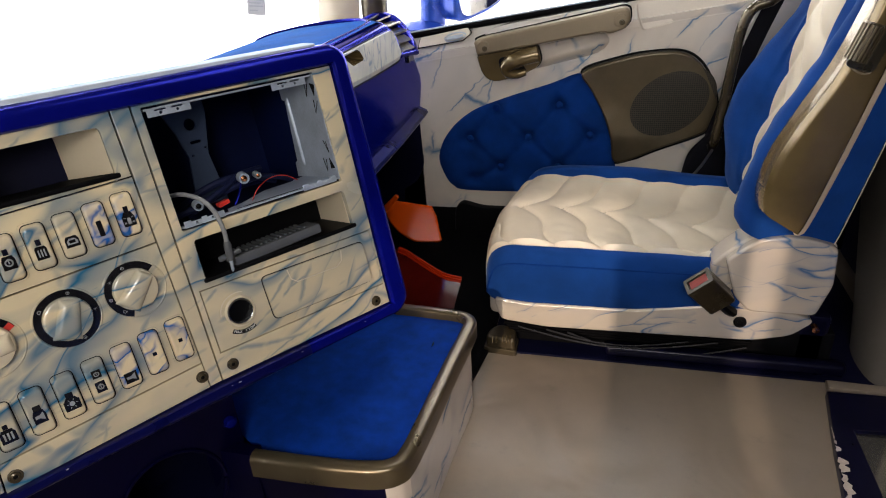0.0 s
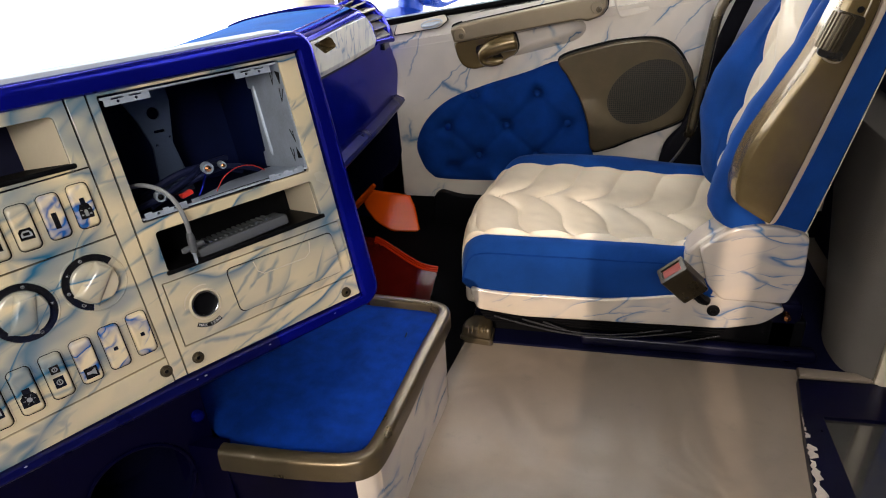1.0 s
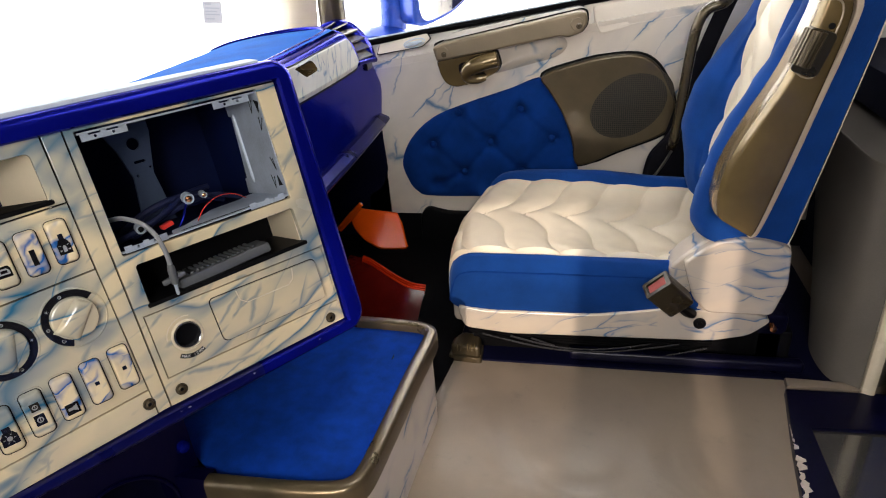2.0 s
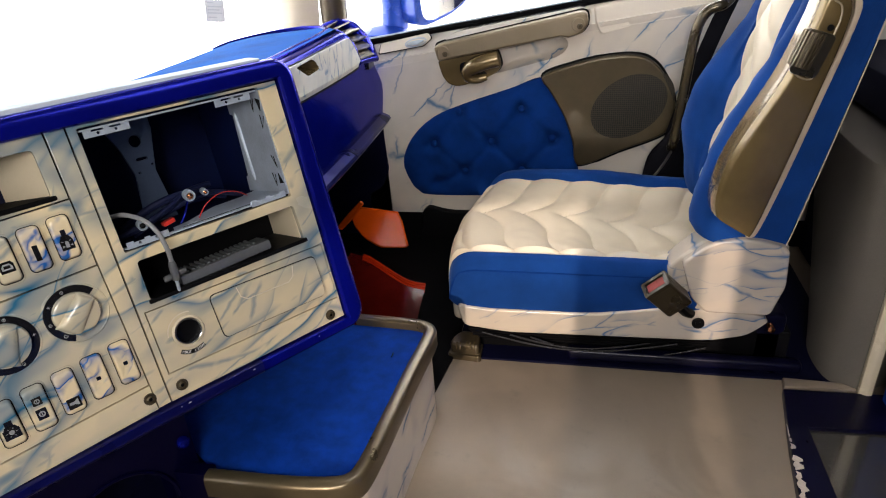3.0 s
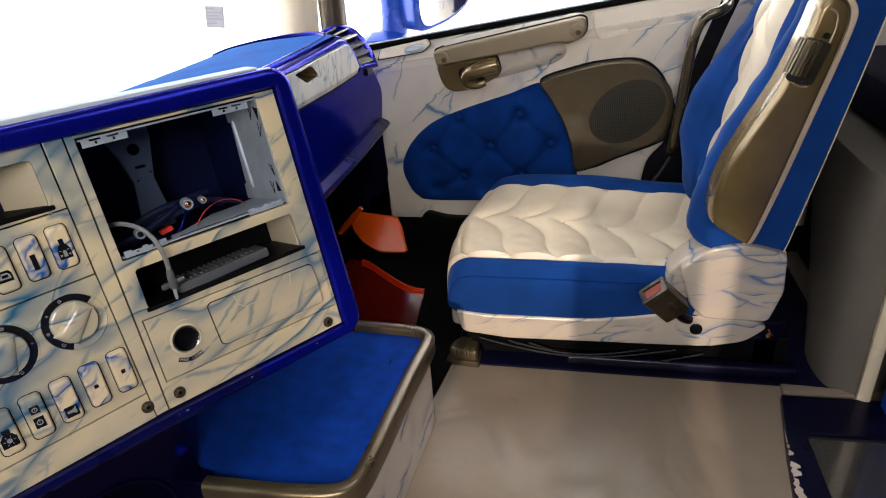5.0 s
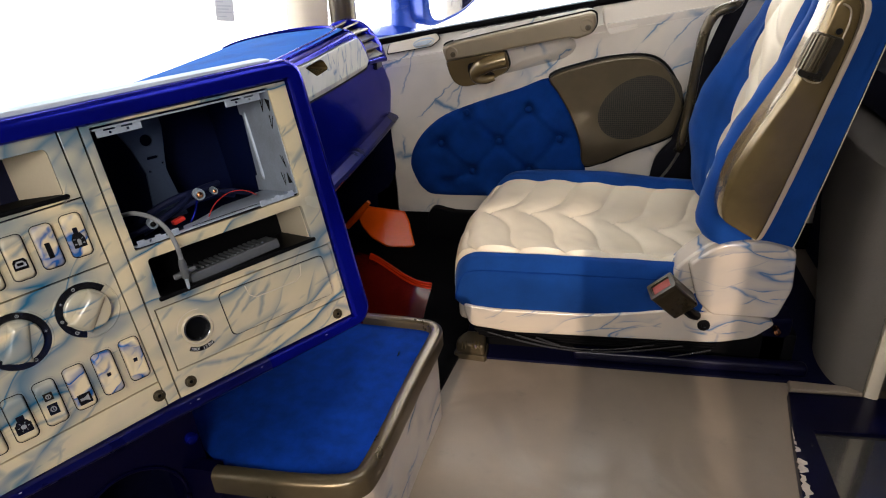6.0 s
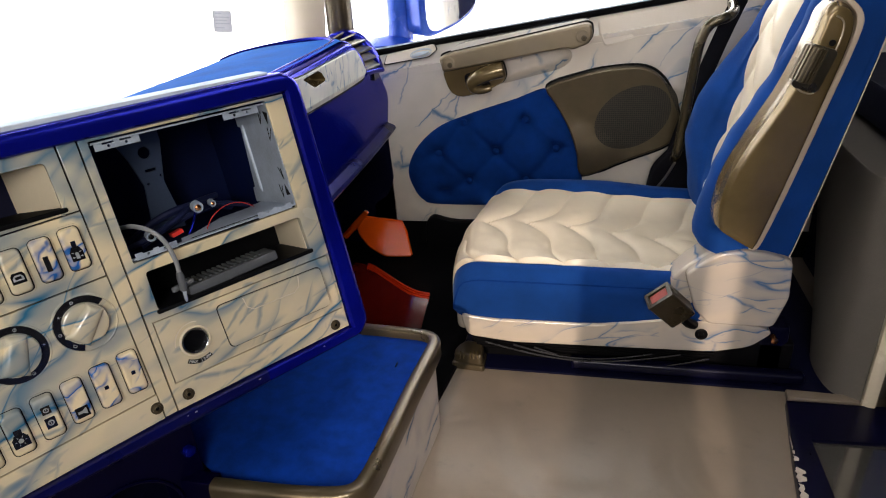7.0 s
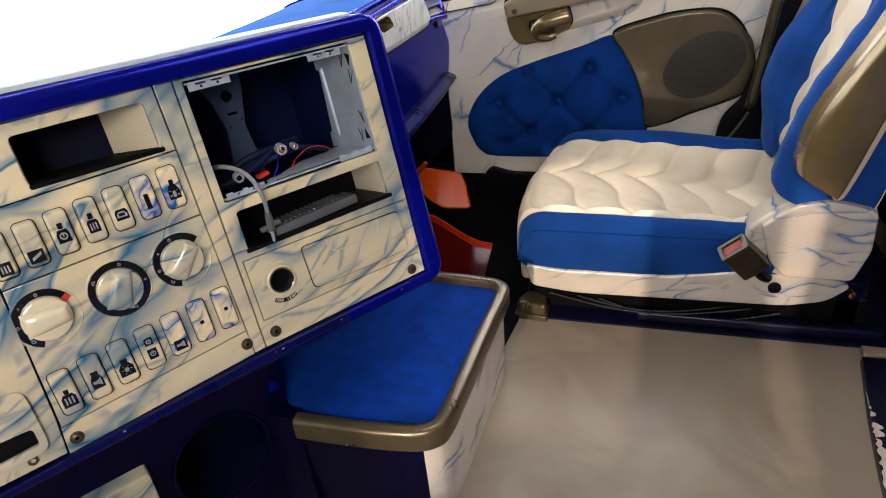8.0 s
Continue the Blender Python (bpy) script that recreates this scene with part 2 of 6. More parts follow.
glass = plain_glass("window_glass")
mirror_glass = mat("mirror_glass", (0.85, 0.88, 0.92), 0.03, 1.0, vary=0.02, relief=0.0, worn=0.01)


# ---- building helpers ----
def part(name, bm, material, parent=None, label="", smooth=40):
    """Links a bmesh as one mesh object, under a thing or a part where one is given."""
    me = bpy.data.meshes.new(name)
    bmesh.ops.recalc_face_normals(bm, faces=bm.faces)
    if smooth:
        for f in bm.faces:
            f.smooth = True
        for e in bm.edges:
            e.smooth = len(e.link_faces) == 2 and e.calc_face_angle(0) < radians(smooth)
    bm.to_mesh(me)
    bm.free()
    me.materials.append(material)
    ob = new(name, me)
    if smooth and 6 < len(me.polygons) < 500:
        ob.modifiers.new("even_shading", "WEIGHTED_NORMAL").keep_sharp = True
    if parent is not None:
        ob.parent = parent
    return tagged(ob, label)


def thing(name, m=None, label="", category="", group="", kind=""):
    ob = new(name)
    if m is not None:
        ob.matrix_world = m
    return tagged(ob, label, category, group, kind)


def place(bm, m):
    bmesh.ops.transform(bm, matrix=m, verts=bm.verts)
    return bm


def merge(*bms):
    out = bmesh.new()
    for b in bms:
        me = bpy.data.meshes.new("tmp")
        b.to_mesh(me)
        b.free()
        out.from_mesh(me)
        bpy.data.meshes.remove(me)
    return out


def sharp(bm, angle=40):
    return [e for e in bm.edges if len(e.link_faces) == 2 and e.calc_face_angle(0) > radians(angle)]


def bevelled(bm, r, seg=2, angle=40):
    if r > 0:
        bmesh.ops.bevel(bm, geom=sharp(bm, angle), offset=r, segments=seg, affect="EDGES", profile=0.5, clamp_overlap=True)
    return bm


def box(x0, x1, y0, y1, z0, z1, r=0.0, seg=2):
    bm = bmesh.new()
    bmesh.ops.create_cube(bm, size=1)
    place(bm, Matrix.Translation(((x0 + x1) / 2, (y0 + y1) / 2, (z0 + z1) / 2)) @ Matrix.Diagonal((x1 - x0, y1 - y0, z1 - z0, 1)))
    return bevelled(bm, r, seg)


def rect(x0, x1, y0, y1, r=0.0, n=5):
    """A rectangle's outline with rounded corners, anticlockwise."""
    if r <= 0:
        return [(x0, y0), (x1, y0), (x1, y1), (x0, y1)]
    out = []
    for cx, cy, a in ((x1 - r, y0 + r, -90), (x1 - r, y1 - r, 0), (x0 + r, y1 - r, 90), (x0 + r, y0 + r, 180)):
        out += [(cx + r * math.cos(radians(a + 90 * k / n)), cy + r * math.sin(radians(a + 90 * k / n))) for k in range(n + 1)]
    return out


def rounded(pts, r, n=4):
    """A polygon with its corners rounded."""
    out = []
    for k, p in enumerate(pts):
        p, a, b = Vector(p), Vector(pts[k - 1]), Vector(pts[(k + 1) % len(pts)])
        d = min(r, (a - p).length * 0.45, (b - p).length * 0.45)
        s, e = p + (a - p).normalized() * d, p + (b - p).normalized() * d
        out += [tuple(s * (1 - t) ** 2 + p * 2 * t * (1 - t) + e * t * t) for t in (i / n for i in range(n + 1))]
    return out


def curve_through(pts, n=6, closed=True):
    """A smooth line through the given points."""
    out, m = [], len(pts)
    for k in range(m if closed else m - 1):
        a, b, c, d = (Vector(pts[i % m]) if closed else Vector(pts[min(max(i, 0), m - 1)]) for i in (k - 1, k, k + 1, k + 2))
        for i in range(n):
            t = i / n
            out.append(tuple(0.5 * (2 * b + (c - a) * t + (2 * a - 5 * b + 4 * c - d) * t * t + (3 * b - a - 3 * c + d) * t**3)))
    if not closed:
        out.append(tuple(pts[-1]))
    return out


def circle(cx, cy, r, n=28, ry=None):
    return [(cx + r * math.cos(2 * math.pi * k / n), cy + (ry or r) * math.sin(2 * math.pi * k / n)) for k in range(n)]


def slab(outline, z0, z1, r=0.0, seg=2, holes=(), hole_r=0.0):
    """A plate of that outline, with holes, between two heights, its front edges rounded."""
    bm = bmesh.new()
    if not holes:
        f = bm.faces.new([bm.verts.new((x, y, z0)) for x, y in outline])
        faces = [f]
    else:
        for loop in (outline, *holes):
            vs = [bm.verts.new((x, y, z0)) for x, y in loop]
            for a, b in zip(vs, vs[1:] + vs[:1]):
                bm.edges.new((a, b))
        faces = [g for g in bmesh.ops.triangle_fill(bm, use_beauty=True, use_dissolve=False, edges=bm.edges)["geom"] if isinstance(g, bmesh.types.BMFace)]
    up = bmesh.ops.extrude_face_region(bm, geom=faces)["geom"]
    bmesh.ops.translate(bm, vec=(0, 0, z1 - z0), verts=[g for g in up if isinstance(g, bmesh.types.BMVert)])
    bmesh.ops.recalc_face_normals(bm, faces=bm.faces)
    if r > 0:
        top = [e for e in sharp(bm, 50) if all(abs(v.co.z - z1) < 1e-6 for v in e.verts)]
        bmesh.ops.bevel(bm, geom=top, offset=r, segments=seg, affect="EDGES", profile=0.5, clamp_overlap=True)
    return bm


SIDE = Matrix(((1, 0, 0, 0), (0, 0, -1, 0), (0, 1, 0, 0), (0, 0, 0, 1)))  # outline in x, z; its front faces -y


def side_slab(outline, y_front, y_back, r=0.0, seg=2, holes=()):
    """A plate whose outline is given in x and z, with its rounded front at y_front (the smaller y)."""
    return place(slab(outline, -y_back, -y_front, r, seg, holes), SIDE)


def tube(pts, r, n=10, closed=False, ends=True):
    """A round bar along a line of points."""
    bm, rings, pts = bmesh.new(), [], [Vector(p) for p in pts]
    side = None
    for k, p in enumerate(pts):
        a, b = pts[max(k - 1, 0)], pts[min(k + 1, len(pts) - 1)]
        t = (b - a).normalized()
        if side is None:
            side = t.orthogonal().normalized()
        side = (side - t * side.dot(t)).normalized()
        up = t.cross(side)
        rad = r[k] if isinstance(r, (list, tuple)) else r
        rings.append([bm.verts.new(p + rad * (math.cos(2 * math.pi * i / n) * side + math.sin(2 * math.pi * i / n) * up)) for i in range(n)])
    for a, b in zip(rings, rings[1:]):
        for i in range(n):
            bm.faces.new((a[i], a[(i + 1) % n], b[(i + 1) % n], b[i]))
    if ends:
        bm.faces.new(rings[0])
        bm.faces.new(rings[-1])
    return bm


def turned(profile, n=32):
    """A body turned round the z axis from (radius, height) pairs."""
    bm, rings = bmesh.new(), []
    for r, z in profile:
        rings.append([bm.verts.new((r * math.cos(2 * math.pi * i / n), r * math.sin(2 * math.pi * i / n), z)) for i in range(n)])
    for a, b in zip(rings, rings[1:]):
        for i in range(n):
            bm.faces.new((a[i], a[(i + 1) % n], b[(i + 1) % n], b[i]))
    bm.faces.new(rings[-1])
    bmesh.ops.remove_doubles(bm, verts=bm.verts, dist=1e-6)
    return bm


def sheet(fn, nu, nv):
    """A surface of nu x nv cells from fn(u, v), u and v from 0 to 1."""
    bm = bmesh.new()
    g = [[bm.verts.new(fn(i / nu, j / nv)) for j in range(nv + 1)] for i in range(nu + 1)]
    for i in range(nu):
        for j in range(nv):
            bm.faces.new((g[i][j], g[i + 1][j], g[i + 1][j + 1], g[i][j + 1]))
    return bm


def pillow(outline, centre, rings, height):
    """A cushion over an outline in the plane: height(x, y, r) at r from 0 in the middle to 1 at the rim."""
    bm, c = bmesh.new(), Vector(centre)
    mid = bm.verts.new((*c, height(c.x, c.y, 0)))
    last = None
    for k in range(1, rings + 1):
        r = (k / rings) ** 0.8
        ring = []
        for p in outline:
            q = c + (Vector(p) - c) * r
            ring.append(bm.verts.new((q.x, q.y, height(q.x, q.y, r))))
        for i in range(len(ring)):
            j = (i + 1) % len(ring)
            bm.faces.new((mid, ring[i], ring[j]) if last is None else (last[i], ring[i], ring[j], last[j]))
        last = ring
    return bm


# ---- setting: the cab's shell and what lies outside ----
def structure(name, bm, material, label, smooth=40):
    return tagged(part(name, bm, material, None, label, smooth), kind="structure")


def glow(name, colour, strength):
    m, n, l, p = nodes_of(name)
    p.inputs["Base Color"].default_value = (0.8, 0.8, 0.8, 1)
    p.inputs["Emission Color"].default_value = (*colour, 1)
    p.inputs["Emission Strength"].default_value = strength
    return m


# emissive white surfaces stand in for the daylight outside
white_glow = glow("glowing_white_surroundings", (1.0, 0.985, 0.96), GLOW)
yard = mat("pale_concrete_yard", (0.5, 0.49, 0.47), 0.8, patch=0.6, grain=40, relief=0.2)
structure("ground", box(-40, 40, -40, 40, -1.5, -1.4), yard, "pale concrete floor outside the cab")
structure("backdrop", place(turned([(13, -1.45), (13, 3.5), (13.2, 3.5), (13.2, -1.45)], 48), Matrix.Identity(4)), white_glow, "overexposed white surroundings outside the windows, glowing in place of daylight")
structure("backdrop", sheet(lambda u, v: (12.8 * math.cos(radians(35 + 190 * u)), 12.8 * math.sin(radians(35 + 190 * u)), 3.4 + 9 * v), 40, 2), white_glow, "tall glowing screen added as daylight ahead of and beside the cab")

# added glow overhead, reaching the cab through the ceiling's opening
structure("backdrop", slab(circle(0, 0, 12.9, 40), 12.4, 12.5), glow("overhead_glow", (0.98, 0.99, 1.0), 0.92), "unseen glowing disc added high over the cab for top light")
structure("floor", box(-0.98, 1.2, -0.8, 1.64, -0.03, 0.0), floor_vinyl, "beige vinyl cab floor with faint wrinkles")
# black sheet over the vinyl, added to make the footwell's shade
structure("footwell_shade", slab(rounded([(-0.66, 0.94), (-0.19, 0.94), (-0.172, 1.0705), (-0.172, 1.6), (-0.66, 1.6)], 0.01), 0.0, 0.006, 0.002), rubber, "black sheet added for the footwell's shade")
# ceiling is out of view; its opening is added to let top light in
structure("ceiling", slab(rect(-1.0, 1.3, -0.85, 1.75), 1.5, 1.54, 0, 1, [rect(-0.27, 0.37, 0.49, 1.21, 0.04)]), roof_cloth, "unseen grey cloth headliner with an opening added for top light")
dark_cloth = mat("dark_navy_cloth", (0.006, 0.007, 0.022), 0.85, vary=0.25, patch=8, grain=700, relief=0.3, spec=0.1)
# rear wall colour chosen dark to cut light bouncing round the cab
structure("wall_back", box(1.2, 1.24, -0.85, 1.75, -0.03, 1.5), dark_cloth, "dark navy cloth rear cab wall")
structure("wall_front", box(-1.0, -0.96, -0.85, 1.75, -0.03, 0.30), dark_navy, "dark navy bulkhead under the windscreen")
# passenger side: sill below the door, pillar behind it, frame over the windows
structure("door_sill", box(-1.0, 1.2, 1.61, 1.66, -0.03, 0.05), dark_navy, "dark door sill")
structure("pillar_behind_door", box(0.62, 1.2, 1.6, 1.66, 0.0, 1.5), marble_door, "cream marbled pillar behind the passenger door")
structure("trim", box(-0.9, 1.2, 1.6, 1.67, 1.3, 1.5), wall_cloth, "taupe trim over the side window")
structure("trim", box(-1.0, -0.9, -0.85, 1.75, 1.32, 1.5), wall_cloth, "taupe trim over the windscreen")
# driver's side, unseen: an opening between pillars, uprights added to band the sun
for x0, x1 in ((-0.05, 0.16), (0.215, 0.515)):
    structure("wall_driver", box(x0, x1, -0.85, -0.8, 0.5, 0.96), dark_navy, "unseen dark upright added to split the sun into bands")
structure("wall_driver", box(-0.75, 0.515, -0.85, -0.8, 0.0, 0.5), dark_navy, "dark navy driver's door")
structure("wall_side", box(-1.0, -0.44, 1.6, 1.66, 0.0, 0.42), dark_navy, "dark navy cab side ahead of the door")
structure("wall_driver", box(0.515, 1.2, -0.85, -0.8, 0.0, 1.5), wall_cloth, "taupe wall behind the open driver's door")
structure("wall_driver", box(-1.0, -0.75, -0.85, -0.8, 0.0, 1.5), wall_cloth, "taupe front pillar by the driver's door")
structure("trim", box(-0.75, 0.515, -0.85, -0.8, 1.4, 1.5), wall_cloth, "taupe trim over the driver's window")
# unseen wall added beside the cab, its low opening shaping the sun
structure("sun_mask_wall", place(slab(rect(-6.0, 6.0, -1.4, 4.6), 2.25, 2.4, 0, 1, [rect(-0.455, 3.2, -1.39, 1.45)]), SIDE), yard, "unseen pale wall with a low opening, added to mask the sun")

# windscreen, leaning back, with a paper sticker
windscreen = tagged(thing("windscreen", None, "clear windscreen with a small pale sticker", "windscreen"), kind="structure")
pane = part("pane", place(box(-0.003, 0.003, -0.8, 1.6, 0.0, 1.05), Matrix.Translation((-0.98, 0, 0.30)) @ pose(0, 0, 0, 0, 6, 0)), glass, windscreen)
pane.visible_shadow = False

# passenger A-pillar: cream trim, dark seal, bronze post
def pillar_bar(name, pts, r, material, label):
    return structure(name, tube(curve_through(pts, 6, False), r, 14), material, label)


structure("pillar_trim", sheet(lambda u, v: (-0.715 + 0.12 * u + 0.1 * v, 1.635 - 0.02 * u - 0.02 * math.sin(math.pi * u), 0.42 + 0.93 * v), 10, 4), cream_paint, "cream gloss windscreen pillar trim")
pillar_bar("pillar_seal", [(-0.600, 1.63, 0.45), (-0.585, 1.63, 0.8), (-0.5, 1.63, 1.35)], 0.011, rubber, "black rubber pillar seal")
pillar_bar("pillar_post", [(-0.545, 1.635, 0.45), (-0.535, 1.635, 0.8), (-0.46, 1.635, 1.35)], 0.033, bronze_matt, "bronze painted window post")

# bunk box behind the seat
bunk_line = curve_through([(0.64, 1.245), (0.560, 1.235), (0.515, 1.205), (0.500, 1.165), (0.500, 1.11), (0.512, 1.072), (0.5475, 1.0435)], 6, False)
bunk_bm = slab(bunk_line + [(0.57, 1.06), (0.64, 1.10)], 0.0, 0.41, 0.006)
for v in bunk_bm.verts:  # its far edge leans away from the camera side
    v.co.y += 0.5 * v.co.z * min(1, max(0, (v.co.y - 1.13) / 0.07))
structure("bunk_front", bunk_bm, wall_cloth, "taupe padded bunk front curving behind the seat")
# dark panel closes the black gap between seat and bunk front
structure("bunk_side", box(0.60, 0.64, 1.24, 1.60, 0.0, 0.42), dark_cloth, "dark panel filling the black gap behind the seat")
structure("bunk_edge", place(box(0.083, 0.106, -0.012, 0.03, 0.0, 0.41, 0.008), Matrix.Translation((0.466, 1.070, 0)) @ pose(0, 0, 0, 0, 0, -19)), cream_paint, "cream edge trim of the bunk front")
structure("bunk_side", box(0.575, 0.62, -0.8, 1.02, 0.0, 0.42), suede, "royal blue suede bunk front panel")
structure("bunk_top", box(0.56, 1.2, -0.8, 1.6, 0.42, 0.5, 0.02), dark_cloth, "dark navy bunk mattress")

# ---- navy floor hatch with a clear lid ----
hatch = thing("floor_hatch", None, "dark navy floor hatch frame with chipped paint and smoky clear lid", "hatch")
hatch_out = [(0.36, 0.55), (0.388, 0.80), (0.400, 0.887), (0.424, 1.030), (0.60, 1.035), (0.60, 0.55)]
hatch_in = [(0.437, 0.58), (0.440, 0.937), (0.585, 0.942), (0.585, 0.58)]
hatch_paint = mat("near_black_navy_paint", (0.0022, 0.0022, 0.016), 0.32, 0.2, 0.1, 0.35, 30, 900, 0.05, spec=0.2)
part("frame", slab(hatch_out, 0.0, 0.014, 0.003, 2, [hatch_in]), hatch_paint, hatch)
smoky = mat("smoky_clear_plastic", (0.045, 0.041, 0.037), 0.12, coat=1.0, vary=0.5, patch=16, relief=0.02, spec=1.0)
part("lid", slab(hatch_in, 0.002, 0.007), smoky, hatch, "smoky glossy plastic lid")
chip = mat("chipped_white_primer", (0.50, 0.42, 0.35), 0.6, vary=0.25, patch=60)
rng = random.Random(5)


def jagged(y0, y1, w0, w1, n):
    """A ragged flake along the slanting edge of the hatch frame, w0 wide at y0 and w1 at y1."""
    line = lambda y: 0.3905 + 0.118 * (y - 0.80)
    inner_side, outer_side = [], []
    for k in range(n + 1):
        f = k / n
        y, w = y0 + (y1 - y0) * f, (w0 + (w1 - w0) * f) * (0.15 if k in (0, n) else 1)
        outer_side.append((line(y) + w * rng.uniform(-0.25, 0.2), y))
        inner_side.append((line(y) + w * rng.uniform(0.45, 1.3), y + rng.uniform(-0.003, 0.003)))
    return outer_side + inner_side[::-1]


for y0, y1, w0, w1, n in ((0.66, 0.838, 0.016, 0.009, 30), (0.842, 0.870, 0.009, 0.011, 7), (0.884, 0.896, 0.005, 0.007, 5), (0.900, 0.906, 0.003, 0.003, 4), (0.910, 0.937, 0.0016, 0.0012, 10)):
    part("paint_chip", slab(jagged(y0, y1, w0, w1, n), 0.0135, 0.0147), chip, hatch, "bare primer where navy paint has chipped")
structure("floor_edge", slab([(0.43, 1.042), (0.545, 1.042), (0.55, 1.05), (0.545, 1.062), (0.432, 1.066)], 0.0, 0.012, 0.004), floor_vinyl, "raised edge of the beige vinyl by the bunk")

# ---- centre console: local x along its width, y up its face, z towards the driver's side ----
LEAN_BACK = radians(13)
WV = Vector((0.589, 0.808, 0)).normalized()
UV = math.sin(LEAN_BACK) * Vector((-WV.y, WV.x, 0)) + math.cos(LEAN_BACK) * Vector((0, 0, 1))
NV = WV.cross(UV)
CONSOLE = Matrix.Translation((-0.400, 0.538, 0.318)) @ Matrix((WV, UV, NV)).transposed().to_4x4()
console = thing("centre_console", CONSOLE, "navy centre console with cream marbled panels and empty radio slot", "console")


def c(name, bm, material, label="", parent=None):
    return part(name, bm, material, parent or console, label)


mat_chip = mat("pale_chipped_paint", (0.5, 0.5, 0.52), 0.6, vary=0.1)
outer = rounded([(-0.56, -0.034), (0.274, -0.027), (0.2925, -0.010), (0.2855, 0.339), (-0.56, 0.331)], 0.030, 6)


def rolled(line, section):
    """A rim along a line: section gives (share of the way in to the panels, height)."""
    bm, rows = bmesh.new(), []
    for p in line:
        low = max(-0.0225, -0.0085 - 0.0407 * max(0.0, 0.016 - p[0]))
        q = Vector((min(p[0], 0.2610), max(low, min(p[1], 0.3075 + 0.006 * (p[0] + 0.53) / 0.79))))
        rows.append([bm.verts.new((*Vector(p).lerp(q, f), z)) for f, z in section])
    for a, b in zip(rows, rows[1:]):
        for k in range(len(a) - 1):
            bm.faces.new((a[k], a[k + 1], b[k + 1], b[k]))
    return bm


ROLL_OVER = [(0.0, -0.030), (0.0, -0.010)] + [(0.5 * (1 - math.cos(radians(15 * k))), -0.010 + 0.021 * math.sin(radians(15 * k))) for k in range(1, 7)] + [(0.92, 0.0105), (0.985, 0.008), (1.0, 0.004), (1.0, -0.005)]
loop = [q for a, b in zip(outer, outer[1:] + outer[:1]) for q in [tuple(Vector(a).lerp(Vector(b), k / 12)) for k in range(12)]]
side = [k for k, p in enumerate(loop) if p[0] > 0.10 and p[1] < 0]
top_end = max(k for k, p in enumerate(loop) if p[1] > 0.3 and p[0] > -0.55)
low_start = min(k for k, p in enumerate(loop) if p[1] < 0 and p[0] > -0.52)
c("surround", rolled(loop[side[0] : top_end + 1], ROLL_OVER), royal_sheen, "glossy royal blue surround")
rail = c("bottom_rail", rolled(loop[low_start : side[0] + 1], ROLL_OVER), royal_shaded, "blue lower edge with shade in its colour")
for u, w in ((0.212, 0.0007), (0.118, 0.0009), (0.036, 0.0013), (0.026, 0.0006), (-0.151, 0.001)):
    c("paint_chip", slab([(u + w * math.cos(a) * (1.4 + 0.5 * math.sin(3 * a + u * 90)), -0.0135 + 0.03 * min(0, u) + w * 0.6 * math.sin(a)) for a in (k * math.pi / 4 for k in range(8))], 0.0098, 0.0113), mat_chip, "pale nick in the paint", rail)
slot_navy = mat("navy_console_inside", (0.002, 0.006, 0.042), 0.6, vary=0.35, patch=20, grain=500, relief=0.05, spec=0.12)
rim_in = [(x * 0.985 - 0.001, 0.15 + (y - 0.15) * 0.972) for x, y in outer]
c("housing", slab(outer, -0.235, -0.0105, 0, 1, [rim_in]), navy_paint, "navy console housing")
c("backing", slab(rect(-0.53, 0.2855, -0.024, 0.329), -0.233, -0.228), slot_navy)
wedge = c("top_wedge", place(slab([(-0.0065, 0.330), (-0.0065, 0.3355), (-0.024, 0.3385), (-0.06, 0.334), (-0.21, 0.331), (-0.21, 0.320)], -0.55, 0.262, 0), Matrix(((0, 0, 1, 0), (0, 1, 0, 0), (1, 0, 0, 0), (0, 0, 0, 1)))), royal_paint)
c("top_pad", slab(rounded([(-0.55, 0.0), (0.252, 0.0), (0.246, 0.021), (-0.55, 0.021)], 0.006), 0, 0.005, 0.002), suede_lit, "blue suede top pad with windscreen glare in its colour", wedge).matrix_local = Matrix.Translation((0, 0.3355, -0.0035)) @ pose(0, 0, 0, -77)

# middle panel: thin joints round its inset plates over a dark board
def slant(pts):
    """The middle panel drops slightly towards the driver."""
    return [(x, y + 0.05 * min(x, 0)) for x, y in pts]


c("board", slab([(-0.53, -0.021), (-0.205, -0.0165), (0.020, -0.0075), (0.0212, 0.3125), (-0.53, 0.3065)], -0.014, -0.006, 0, 1, [slant(rect(-0.141, -0.0085, 0.243, 0.307)), rect(-0.3, -0.25, 0.1, 0.2)]), black, "dark carrier board")
PF, PB = 0.0025, -0.005
right_strip = [(0.0055, -0.0065), (0.0192, -0.006), (0.0208, 0.312), (0.0025, 0.312), (0.0032, 0.17)]
c("trim_strip", slab(right_strip, PB, PF, 0.001), marble_console)
bottom_strip = slant([(-0.204, -0.007), (0.0045, -0.0072), (0.0045, 0.0235), (-0.201, 0.0225)])
c("bottom_strip", slab(bottom_strip, PB, PF, 0.0012), marble_console)
climate = slant([(-0.200, 0.0237), (0.0042, 0.0247), (0.0022, 0.1705), (-0.193, 0.1735)])
c("climate_plate", slab(climate, PB, PF, 0.0012), marble_console, "cream marbled plate of the heater dials")
switches = slant([(-0.193, 0.1748), (0.0020, 0.1718), (0.0015, 0.2435), (-0.192, 0.2475)])
c("switch_plate", slab(switches, PB, PF, 0.0012), marble_console)
cubby_hole = slant(rounded([(-0.136, 0.2565), (-0.0125, 0.2495), (-0.0125, 0.2995), (-0.136, 0.3045)], 0.006))
